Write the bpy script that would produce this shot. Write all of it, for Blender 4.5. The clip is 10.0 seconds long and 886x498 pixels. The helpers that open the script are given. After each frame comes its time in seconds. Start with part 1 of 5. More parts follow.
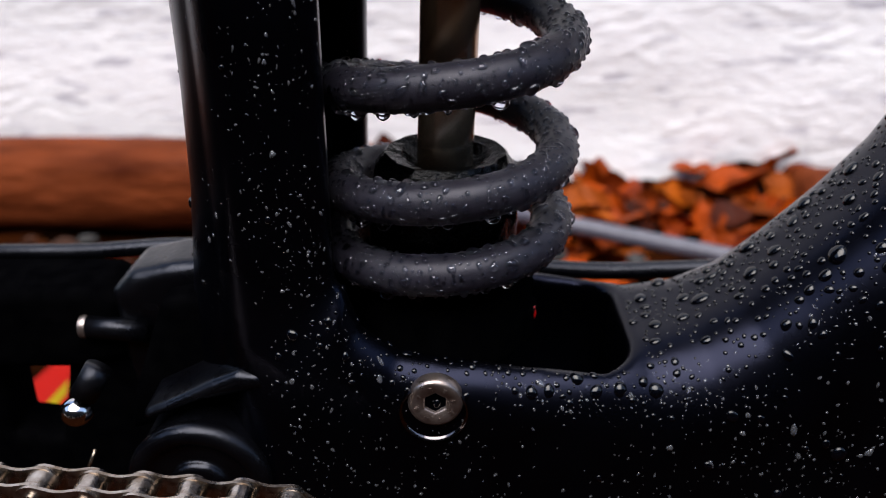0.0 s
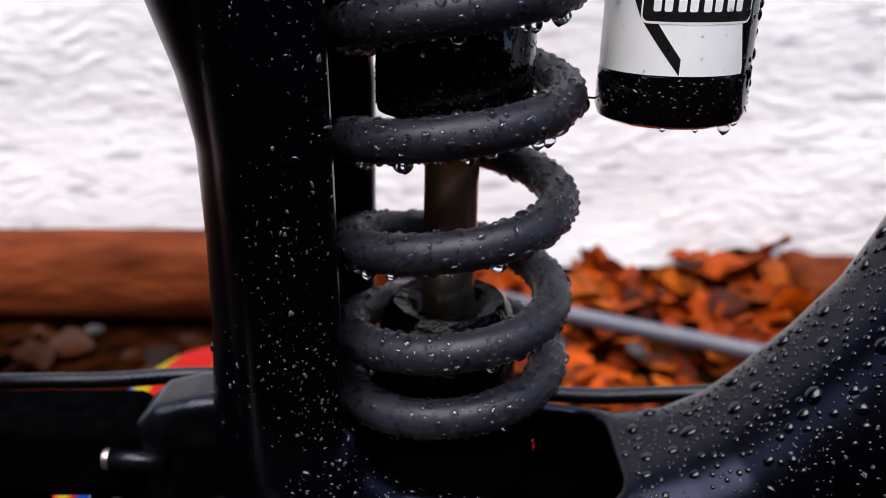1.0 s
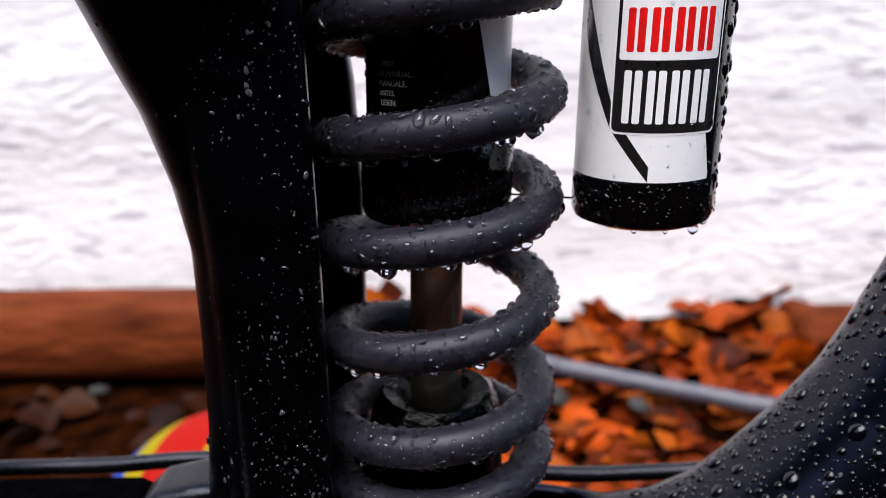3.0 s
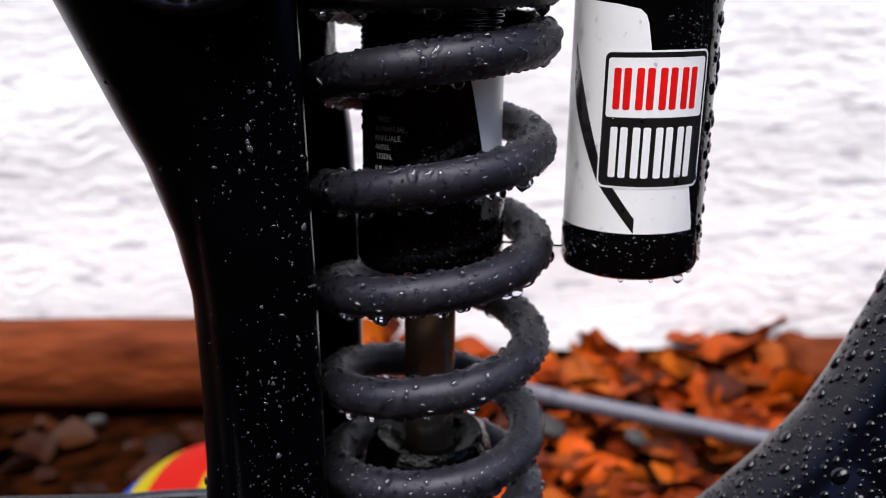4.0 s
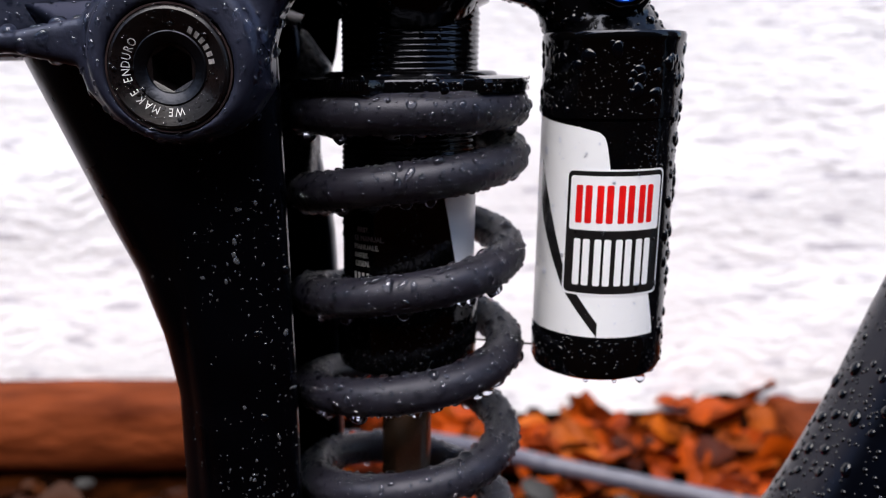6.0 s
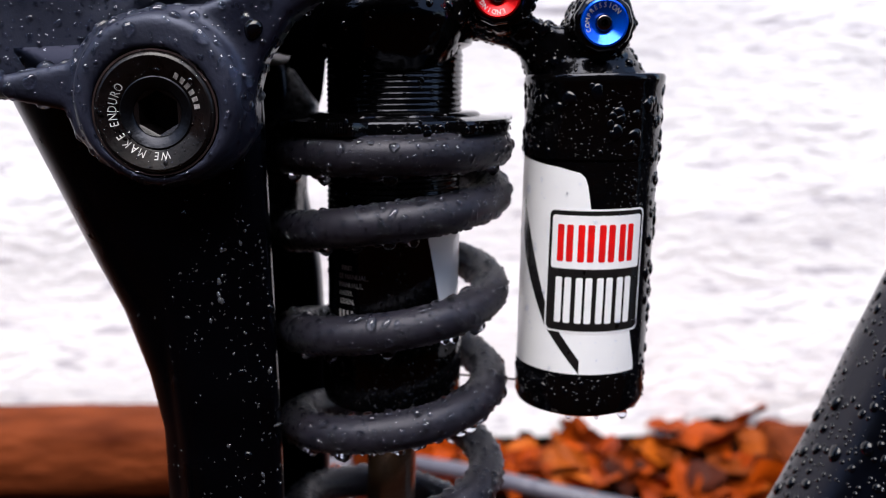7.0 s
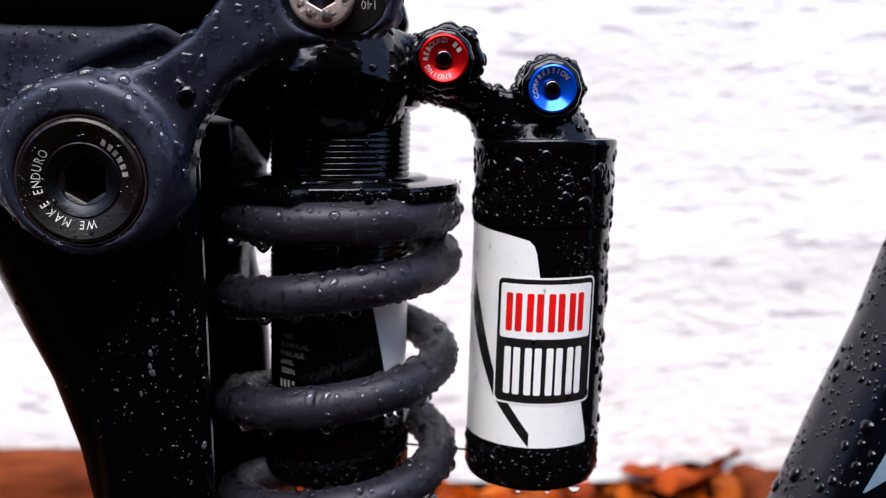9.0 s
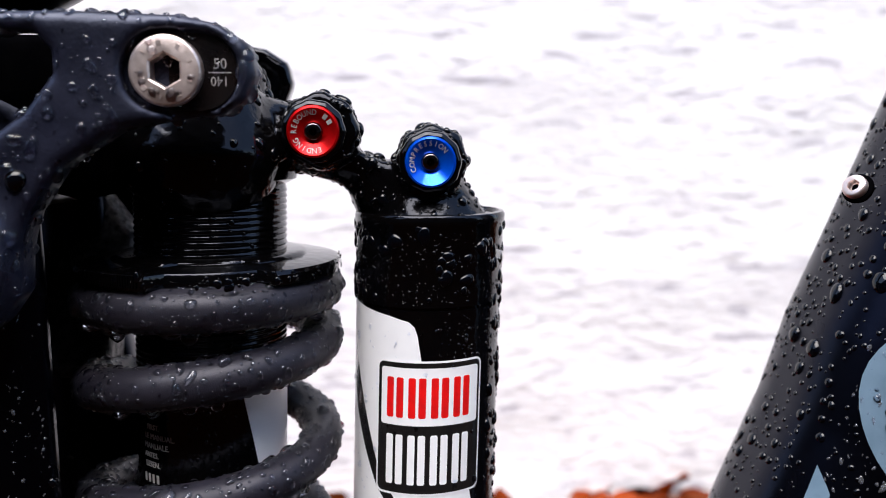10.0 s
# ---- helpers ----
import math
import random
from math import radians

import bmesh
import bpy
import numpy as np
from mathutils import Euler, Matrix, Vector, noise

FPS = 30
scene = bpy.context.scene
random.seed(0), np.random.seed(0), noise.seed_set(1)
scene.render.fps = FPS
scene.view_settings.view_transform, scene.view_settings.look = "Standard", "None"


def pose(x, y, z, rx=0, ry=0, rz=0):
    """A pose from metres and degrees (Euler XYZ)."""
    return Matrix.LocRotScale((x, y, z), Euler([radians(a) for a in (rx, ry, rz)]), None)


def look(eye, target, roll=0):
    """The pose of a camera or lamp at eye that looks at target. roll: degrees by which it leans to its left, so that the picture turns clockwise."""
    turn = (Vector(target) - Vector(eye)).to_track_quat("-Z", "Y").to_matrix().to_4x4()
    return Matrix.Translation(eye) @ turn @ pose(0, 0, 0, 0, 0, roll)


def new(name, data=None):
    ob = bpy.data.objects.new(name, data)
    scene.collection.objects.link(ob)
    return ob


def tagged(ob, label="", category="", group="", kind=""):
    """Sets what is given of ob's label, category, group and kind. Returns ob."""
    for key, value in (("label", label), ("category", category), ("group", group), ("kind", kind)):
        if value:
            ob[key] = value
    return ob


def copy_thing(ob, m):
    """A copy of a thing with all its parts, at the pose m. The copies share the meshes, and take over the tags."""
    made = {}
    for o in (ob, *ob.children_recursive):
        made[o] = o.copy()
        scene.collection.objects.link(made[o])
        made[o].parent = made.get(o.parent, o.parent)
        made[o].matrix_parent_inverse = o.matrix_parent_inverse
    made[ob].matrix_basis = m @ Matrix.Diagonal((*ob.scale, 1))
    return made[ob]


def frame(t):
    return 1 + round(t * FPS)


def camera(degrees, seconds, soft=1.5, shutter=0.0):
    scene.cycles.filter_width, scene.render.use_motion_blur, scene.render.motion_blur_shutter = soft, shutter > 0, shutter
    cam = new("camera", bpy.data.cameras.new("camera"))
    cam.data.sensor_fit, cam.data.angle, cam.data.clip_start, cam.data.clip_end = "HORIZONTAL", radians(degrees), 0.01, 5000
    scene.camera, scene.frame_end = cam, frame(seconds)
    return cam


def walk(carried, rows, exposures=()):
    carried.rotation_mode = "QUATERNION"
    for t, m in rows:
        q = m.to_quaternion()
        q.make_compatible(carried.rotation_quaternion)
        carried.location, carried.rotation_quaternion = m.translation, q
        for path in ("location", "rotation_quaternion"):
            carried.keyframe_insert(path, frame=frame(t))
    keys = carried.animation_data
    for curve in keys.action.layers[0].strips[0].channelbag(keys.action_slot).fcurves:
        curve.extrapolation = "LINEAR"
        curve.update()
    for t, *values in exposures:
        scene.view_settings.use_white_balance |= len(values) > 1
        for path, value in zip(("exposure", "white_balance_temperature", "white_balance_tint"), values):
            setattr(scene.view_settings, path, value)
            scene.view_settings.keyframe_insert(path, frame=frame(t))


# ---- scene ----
cam = camera(56.51, 10.0, soft=0.9)
# seconds, eye in metres, yaw to the left, pitch up, roll, in degrees
ROWS = [
    (0, 0.00062, 0.00005, 0.45032, 0.805, -20.059, 0.173),
    (0.2, 0.00081, -0.00370, 0.45836, 0.971, -18.709, -0.097),
    (0.5, -0.00039, -0.00873, 0.46838, 1.044, -16.461, 0.054),
    (1, 0.00018, -0.01161, 0.47615, 0.890, -14.976, -0.107),
    (1.5, 0.00221, -0.01313, 0.48024, 0.832, -14.246, -0.288),
    (2, 0.00413, -0.01430, 0.48525, 0.894, -13.319, -0.599),
    (3.5, 0.00742, -0.02130, 0.49724, 1.296, -11.102, -1.125),
    (4, 0.00848, -0.02483, 0.50097, 1.160, -10.057, -0.806),
    (4.5, 0.00956, -0.02861, 0.50462, 0.979, -9.090, -0.565),
    (5, 0.01212, -0.03246, 0.51067, 1.024, -8.213, -0.882),
    (5.5, 0.01380, -0.03541, 0.51469, 0.999, -7.221, -0.647),
    (7, 0.01786, -0.03967, 0.52337, 0.284, -4.987, -0.466),
    (7.5, 0.01965, -0.04049, 0.52573, 0.033, -4.196, -0.401),
    (8, 0.02044, -0.03875, 0.52781, -0.282, -3.384, -0.117),
    (8.5, 0.02339, -0.03616, 0.53064, -0.613, -2.910, -0.235),
    (9, 0.02782, -0.03168, 0.53198, -1.093, -2.522, -0.024),
    (9.5, 0.03347, -0.02898, 0.53525, -1.768, -2.085, -0.305),
    (9.8, 0.04331, -0.02389, 0.54239, -1.950, -2.601, 0.224),
    (10, 0.05072, -0.01822, 0.54879, -3.853, -1.475, -0.519),
]


def aim(x, y, z, yaw, pitch, roll):
    a, b = radians(yaw), radians(pitch)
    way = Vector((-math.sin(a) * math.cos(b), math.cos(a) * math.cos(b), math.sin(b)))
    eye = Vector((x, y, z))
    return look(eye, eye + way, roll)


EXPOSURES = [(0.0, 0.95), (1.0, 1.05), (4.0, 1.16), (10.0, 1.28)]
walk(cam, [(t, aim(*r)) for t, *r in ROWS], EXPOSURES)
cam.data.dof.use_dof = True
cam.data.dof.focus_distance = 0.205
cam.data.dof.aperture_fstop = 12.0

# ---- light ----
SUN_ELEV, SUN_TURN = radians(63), radians(192)
world = bpy.data.worlds.new("overcast")
scene.world = world
world.use_nodes = True
wn = world.node_tree
sky = wn.nodes.new("ShaderNodeTexSky")
sky.sky_type = "NISHITA"
sky.sun_disc = False
sky.sun_elevation, sky.sun_rotation = SUN_ELEV, SUN_TURN
sky.air_density, sky.dust_density = 1.0, 1.6
back = wn.nodes["Background"]
wn.links.new(sky.outputs[0], back.inputs[0])
back.inputs[1].default_value = 0.15
sun = new("sun", bpy.data.lights.new("sun", "SUN"))
sun.data.energy, sun.data.angle, sun.data.color = 2.75, radians(62), (1.0, 0.955, 0.925)
sun.matrix_world = look((0, 0, 3), Vector((0, 0, 3)) - Vector((math.sin(SUN_TURN) * math.cos(SUN_ELEV), math.cos(SUN_TURN) * math.cos(SUN_ELEV), math.sin(SUN_ELEV))))


# ---- materials ----
def mat(name, colour, rough=0.5, metal=0.0, colour2=None, scale=200.0, bump=0.0, bump_scale=400.0, coat=0.0, stretch=(1, 1, 1), rough_vary=0.0, spec=0.5, detail=6.0, tint=(1, 1, 1)):
    """A procedural surface: two colours mixed by a noise in metres, relief at a finer scale."""
    m = bpy.data.materials.new(name)
    m.use_nodes = True
    t = m.node_tree
    b = t.nodes["Principled BSDF"]
    b.inputs["Roughness"].default_value, b.inputs["Metallic"].default_value = rough, metal
    b.inputs["Coat Weight"].default_value = coat
    b.inputs["Coat Roughness"].default_value = 0.06
    b.inputs["Specular IOR Level"].default_value = spec
    b.inputs["Specular Tint"].default_value = (*tint, 1)
    b.inputs["Base Color"].default_value = (*colour, 1)
    co = t.nodes.new("ShaderNodeTexCoord")
    mp = t.nodes.new("ShaderNodeMapping")
    mp.inputs["Scale"].default_value = stretch
    t.links.new(co.outputs["Object"], mp.inputs[0])
    if colour2:
        n = t.nodes.new("ShaderNodeTexNoise")
        n.inputs["Scale"].default_value, n.inputs["Detail"].default_value = scale, detail
        t.links.new(mp.outputs[0], n.inputs["Vector"])
        r = t.nodes.new("ShaderNodeValToRGB")
        r.color_ramp.elements[0].position, r.color_ramp.elements[1].position = 0.35, 0.68
        r.color_ramp.elements[0].color, r.color_ramp.elements[1].color = (*colour, 1), (*colour2, 1)
        t.links.new(n.outputs[0], r.inputs[0])
        t.links.new(r.outputs[0], b.inputs["Base Color"])
    if rough_vary:
        n = t.nodes.new("ShaderNodeTexNoise")
        n.inputs["Scale"].default_value, n.inputs["Detail"].default_value = (scale * 0.6), 4
        t.links.new(mp.outputs[0], n.inputs["Vector"])
        r = t.nodes.new("ShaderNodeMapRange")
        r.inputs["From Min"].default_value, r.inputs["From Max"].default_value = 0.3, 0.7
        r.inputs["To Min"].default_value, r.inputs["To Max"].default_value = max(0.02, rough - rough_vary), min(1.0, rough + rough_vary)
        t.links.new(n.outputs[0], r.inputs[0])
        t.links.new(r.outputs[0], b.inputs["Roughness"])
    if bump:
        n = t.nodes.new("ShaderNodeTexNoise")
        n.inputs["Scale"].default_value, n.inputs["Detail"].default_value = bump_scale, 5
        t.links.new(mp.outputs[0], n.inputs["Vector"])
        u = t.nodes.new("ShaderNodeBump")
        u.inputs["Strength"].default_value, u.inputs["Distance"].default_value = bump, 0.3 / bump_scale
        t.links.new(n.outputs[0], u.inputs["Height"])
        t.links.new(u.outputs[0], b.inputs["Normal"])
    return m


M_FRAME = mat("black_carbon_paint", (0.0002, 0.0002, 0.0005), 0.29, colour2=(0.0004, 0.0005, 0.0010), scale=60, spec=0.22, tint=(0.54, 0.59, 1.0), bump=0.06, bump_scale=1800, rough_vary=0.05)
M_DARKALLOY = mat("wet_dark_alloy", (0.0007, 0.0007, 0.0012), 0.30, colour2=(0.0016, 0.0017, 0.0024), scale=90, spec=0.34, tint=(0.8, 0.84, 1.0), bump=0.25, bump_scale=500, rough_vary=0.12)
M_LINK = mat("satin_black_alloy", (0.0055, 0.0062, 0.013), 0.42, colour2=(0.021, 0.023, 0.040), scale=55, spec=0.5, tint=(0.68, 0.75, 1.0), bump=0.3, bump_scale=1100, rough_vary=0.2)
M_TUBE = mat("matt_black_tube", (0.016, 0.018, 0.032), 0.5, colour2=(0.025, 0.0275, 0.045), scale=70, spec=0.2, bump=0.3, bump_scale=1500, tint=(0.75, 0.82, 1.0))
M_SPRING = mat("matt_grey_spring_paint", (0.0106, 0.0098, 0.0152), 0.45, colour2=(0.0148, 0.0138, 0.0205), scale=150, spec=0.36, tint=(0.9, 0.9, 1.0), bump=0.35, bump_scale=2500, rough_vary=0.08)
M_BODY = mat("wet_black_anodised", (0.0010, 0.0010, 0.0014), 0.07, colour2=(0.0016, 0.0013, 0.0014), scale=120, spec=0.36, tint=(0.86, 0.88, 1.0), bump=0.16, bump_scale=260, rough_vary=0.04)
M_STOP = mat("wet_black_rubber", (0.0008, 0.0008, 0.0012), 0.16, colour2=(0.0018, 0.0016, 0.0018), scale=150, spec=0.16, bump=0.9, bump_scale=210, rough_vary=0.06)
M_RUBBER = mat("black_rubber", (0.0007, 0.0007, 0.001), 0.55, colour2=(0.0015, 0.0015, 0.0018), spec=0.0, scale=150, bump=0.3, bump_scale=1200)
M_SHAFT = mat("grey_orange_steel", (0.33, 0.32, 0.28), 0.20, 0.9, colour2=(0.40, 0.19, 0.07), scale=60, stretch=(1, 1, 0.35), bump=0.10, bump_scale=700, rough_vary=0.08)
M_STEEL = mat("brushed_steel", (0.86, 0.73, 0.69), 0.40, 0.9, colour2=(0.66, 0.54, 0.50), scale=300, bump=0.15, bump_scale=2500, rough_vary=0.1)
M_OLDSTEEL = mat("tarnished_steel", (0.36, 0.31, 0.29), 0.38, 0.95, colour2=(0.22, 0.17, 0.15), scale=260, bump=0.2, bump_scale=1800, rough_vary=0.12)
M_CHROME = mat("bright_steel", (0.75, 0.75, 0.76), 0.12, 1.0, colour2=(0.6, 0.6, 0.62), scale=300)
M_DARKCHROME = mat("dark_polished_steel", (0.22, 0.20, 0.21), 0.14, 1.0, colour2=(0.12, 0.10, 0.10), scale=200)
M_CHAIN = mat("chain_steel", (0.62, 0.57, 0.52), 0.26, 1.0, colour2=(0.26, 0.20, 0.15), scale=250, bump=0.2, bump_scale=2000, rough_vary=0.12)
M_WHITE = mat("white_printed_film", (0.93, 0.93, 0.95), 0.3, colour2=(0.89, 0.89, 0.92), scale=100)
M_PRINT_BLACK = mat("black_printed_film", (0.008, 0.008, 0.009), 0.25, colour2=(0.014, 0.013, 0.013), scale=200, coat=0.3)
M_RED = mat("red_print", (0.85, 0.008, 0.008), 0.3, colour2=(0.62, 0.01, 0.012), scale=200)
M_REDKNOB = mat("red_anodised", (0.85, 0.004, 0.007), 0.28, 0.75, colour2=(0.62, 0.003, 0.005), scale=300, coat=0.08)
M_BLUEKNOB = mat("blue_anodised", (0.0, 0.14, 1.0), 0.18, 0.65, colour2=(0.0, 0.08, 0.85), scale=300, coat=0.3)
M_FAINT = mat("faint_ink", (0.42, 0.40, 0.40), 0.4, colour2=(0.15, 0.14, 0.14), scale=800)
M_INK = mat("pale_ink", (0.60, 0.58, 0.57), 0.4, colour2=(0.40, 0.38, 0.38), scale=500)
M_DECAL = mat("slate_blue_decal", (0.13, 0.20, 0.27), 0.35, colour2=(0.10, 0.16, 0.22), scale=120, coat=0.2)
M_CABLE = mat("grey_cable_sheath", (0.080, 0.080, 0.105), 0.45, colour2=(0.055, 0.055, 0.075), scale=60, bump=0.2, bump_scale=300)
M_WALL = mat("white_limewash", (0.79, 0.775, 0.78), 0.85, colour2=(0.715, 0.69, 0.705), scale=9, stretch=(0.6, 1, 2.2), bump=0.5, bump_scale=90)
def fleck_wall(m):
    """Grey flecks, longer than high, painted for the small shadows and chips of the rough limewash."""
    t = m.node_tree
    b = t.nodes["Principled BSDF"]
    co = t.nodes.new("ShaderNodeTexCoord")
    mp = t.nodes.new("ShaderNodeMapping")
    mp.inputs["Scale"].default_value = (0.33, 1, 1.9)
    t.links.new(co.outputs["Object"], mp.inputs[0])
    n = t.nodes.new("ShaderNodeTexNoise")
    n.inputs["Scale"].default_value, n.inputs["Detail"].default_value, n.inputs["Distortion"].default_value = 34, 5, 0.6
    t.links.new(mp.outputs[0], n.inputs["Vector"])
    r = t.nodes.new("ShaderNodeValToRGB")
    r.color_ramp.elements[0].position, r.color_ramp.elements[1].position = 0.585, 0.645
    r.color_ramp.elements[0].color, r.color_ramp.elements[1].color = (1, 1, 1, 1), (0.60, 0.585, 0.63, 1)
    t.links.new(n.outputs[0], r.inputs[0])
    mix = t.nodes.new("ShaderNodeMix")
    mix.data_type, mix.blend_type = "RGBA", "MULTIPLY"
    mix.inputs[0].default_value = 1.0
    t.links.new(b.inputs["Base Color"].links[0].from_socket, mix.inputs[6])
    t.links.new(r.outputs[0], mix.inputs[7])
    t.links.new(mix.outputs[2], b.inputs["Base Color"])


fleck_wall(M_WALL)
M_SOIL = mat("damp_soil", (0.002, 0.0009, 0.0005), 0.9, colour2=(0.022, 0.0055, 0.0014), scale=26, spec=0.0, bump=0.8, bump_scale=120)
M_BEAM = mat("red_brown_timber", (0.155, 0.034, 0.0095), 0.7, spec=0.07, colour2=(0.042, 0.0064, 0.0008), scale=16, stretch=(0.5, 1.5, 1.7), detail=9, bump=0.8, bump_scale=45, rough_vary=0.15)
M_DARKWALL = mat("plain_near_black", (0.010, 0.0095, 0.0095), 0.8, spec=0.2, colour2=(0.018, 0.016, 0.015), scale=6, bump=0.4, bump_scale=40)


def water(name, glint_share, ior=1.36):
    """Rain water; the share taken off transmission is pale diffuse colour standing in for glints of gathered light."""
    m = bpy.data.materials.new(name)
    m.use_nodes = True
    b = m.node_tree.nodes["Principled BSDF"]
    b.inputs["Base Color"].default_value = (0.86, 0.90, 1, 1)
    b.inputs["Roughness"].default_value, b.inputs["IOR"].default_value = 0.0, ior
    b.inputs["Transmission Weight"].default_value = 1.0 - glint_share
    return m


def drop_water():
    """A low bead of clear water: the ground shows through, the skin reflects by Fresnel."""
    m = bpy.data.materials.new("bead_water")
    m.use_nodes = True
    t = m.node_tree
    t.nodes.remove(t.nodes["Principled BSDF"])
    clear, gloss, mix, fr = (t.nodes.new("ShaderNode" + k) for k in ("BsdfTransparent", "BsdfGlossy", "MixShader", "Fresnel"))
    clear.inputs[0].default_value = (0.91, 0.91, 0.94, 1)
    gloss.inputs["Roughness"].default_value = 0.03
    fr.inputs[0].default_value = 1.48
    t.links.new(fr.outputs[0], mix.inputs[0])
    t.links.new(clear.outputs[0], mix.inputs[1])
    t.links.new(gloss.outputs[0], mix.inputs[2])
    t.links.new(mix.outputs[0], t.nodes["Material Output"].inputs[0])
    return m


M_DROP = drop_water()
M_WATER = water("rain_water", 0.0)
M_CLEAR = water("clear_bead_water", 0.0, 1.45)
# opaque drops on black surfaces: the dark base seen through is painted black, their skin mirrors the sky
M_DOME = mat("opaque_black_water", (0.0006, 0.0008, 0.0018), 0.035, colour2=(0.0012, 0.0014, 0.0026), scale=300, spec=0.42)
M_BEADS = water("fine_rain_beads", 0.07)


def leaf_material(name, tones):
    m = bpy.data.materials.new(name)
    m.use_nodes = True
    t = m.node_tree
    b = t.nodes["Principled BSDF"]
    info = t.nodes.new("ShaderNodeObjectInfo")
    r = t.nodes.new("ShaderNodeValToRGB")
    e = r.color_ramp.elements
    e[0].color, e[1].color = (*tones[0], 1), (*tones[4], 1)
    for p, c in zip((0.3, 0.55, 0.8), tones[1:4]):
        e.new(p).color = (*c, 1)
    t.links.new(info.outputs["Random"], r.inputs[0])
    co = t.nodes.new("ShaderNodeTexCoord")
    n = t.nodes.new("ShaderNodeTexNoise")
    n.inputs["Scale"].default_value, n.inputs["Detail"].default_value = 60, 5
    t.links.new(co.outputs["Object"], n.inputs["Vector"])
    mix = t.nodes.new("ShaderNodeMix")
    mix.data_type, mix.blend_type = "RGBA", "MULTIPLY"
    ramp = t.nodes.new("ShaderNodeValToRGB")
    ramp.color_ramp.elements[0].position, ramp.color_ramp.elements[1].position = 0.3, 0.6
    ramp.color_ramp.elements[0].color, ramp.color_ramp.elements[1].color = (0.35, 0.3, 0.28, 1), (1, 1, 1, 1)
    t.links.new(n.outputs[0], ramp.inputs[0])
    mix.inputs[0].default_value = 0.8
    t.links.new(r.outputs[0], mix.inputs[6])
    t.links.new(ramp.outputs[0], mix.inputs[7])
    t.links.new(mix.outputs[2], b.inputs["Base Color"])
    b.inputs["Roughness"].default_value, b.inputs["Specular IOR Level"].default_value = 0.55, 0.10
    return m


M_LEAF = leaf_material("fallen_leaf", ((0.022, 0.003, 0.0003), (0.17, 0.020, 0.0008), (0.42, 0.060, 0.0012), (0.08, 0.012, 0.001), (0.40, 0.085, 0.004)))
M_DARKLEAF = leaf_material("dark_brown_leaf", ((0.002, 0.0004, 0.0001), (0.012, 0.0021, 0.0001), (0.028, 0.0055, 0.0002), (0.004, 0.0006, 0.0001), (0.036, 0.0085, 0.0004)))

# ---- mesh tools (lengths of the bicycle's parts in millimetres) ----
MM = 0.001


def finish(name, verts, faces, material, parent=None, label="", smooth=True, scale=MM):
    me = bpy.data.meshes.new(name)
    me.from_pydata([tuple(float(c) * scale for c in v) for v in verts], [], [tuple(int(i) for i in f) for f in faces])
    me.update()
    for p in me.polygons:
        p.use_smooth = smooth
    me.materials.append(material)
    ob = new(name, me)
    ob.parent = parent
    if label:
        tagged(ob, label)
    return ob


def part(name, bm, material, parent, label="", smooth=True, scale=MM, angle=40):
    """Links a bmesh as one mesh object under a thing or a part."""
    bmesh.ops.scale(bm, vec=(scale,) * 3, verts=bm.verts)
    bmesh.ops.recalc_face_normals(bm, faces=bm.faces)
    for f in bm.faces:
        f.smooth = smooth
    for e in bm.edges:
        if len(e.link_faces) == 2 and e.calc_face_angle(0) > radians(angle):
            e.smooth = False
    me = bpy.data.meshes.new(name)
    bm.to_mesh(me)
    bm.free()
    me.materials.append(material)
    ob = new(name, me)
    ob.parent = parent
    if label:
        tagged(ob, label)
    return ob


def lathe(bm, profile, seg=64, axis="z", origin=(0, 0, 0), wobble=None, ring=False):
    """Turns a profile of (radius, height) round an axis through origin."""
    rings = []
    for r, h in profile:
        loop = []
        for k in range(seg):
            a = 2 * math.pi * k / seg
            rr = r * (wobble(a, h) if wobble else 1)
            c, s = rr * math.cos(a), rr * math.sin(a)
            p = (c, s, h) if axis == "z" else ((c, h, s) if axis == "y" else (h, c, s))
            loop.append(bm.verts.new([p[i] + origin[i] for i in range(3)]))
        rings.append(loop)
    for a, b in zip(rings, rings[1:]):
        for k in range(seg):
            bm.faces.new((a[k], a[(k + 1) % seg], b[(k + 1) % seg], b[k]))
    if ring:
        for k in range(seg):
            bm.faces.new((rings[-1][k], rings[-1][(k + 1) % seg], rings[0][(k + 1) % seg], rings[0][k]))
    else:
        bm.faces.new(rings[0])
        bm.faces.new(rings[-1])
    return bm


def tube(points, radius, seg=16, name="", material=None, parent=None, label="", scale=MM):
    """A round bar along points; radius a number or a function of 0..1."""
    pts = [Vector(p) for p in points]
    verts, faces = [], []
    up = Vector((0.123, 0.77, 0.6)).normalized()
    for i, p in enumerate(pts):
        d = (pts[min(i + 1, len(pts) - 1)] - pts[max(i - 1, 0)]).normalized()
        u = (up - d * up.dot(d)).normalized()
        up = u
        w = d.cross(u)
        r = radius(i / (len(pts) - 1)) if callable(radius) else radius
        for k in range(seg):
            a = 2 * math.pi * k / seg
            verts.append(p + u * (r * math.cos(a)) + w * (r * math.sin(a)))
    for i in range(len(pts) - 1):
        for k in range(seg):
            faces.append((i * seg + k, i * seg + (k + 1) % seg, (i + 1) * seg + (k + 1) % seg, (i + 1) * seg + k))
    faces.append(tuple(range(seg))[::-1])
    faces.append(tuple(range((len(pts) - 1) * seg, len(pts) * seg)))
    return finish(name, verts, faces, material, parent, label, scale=scale)


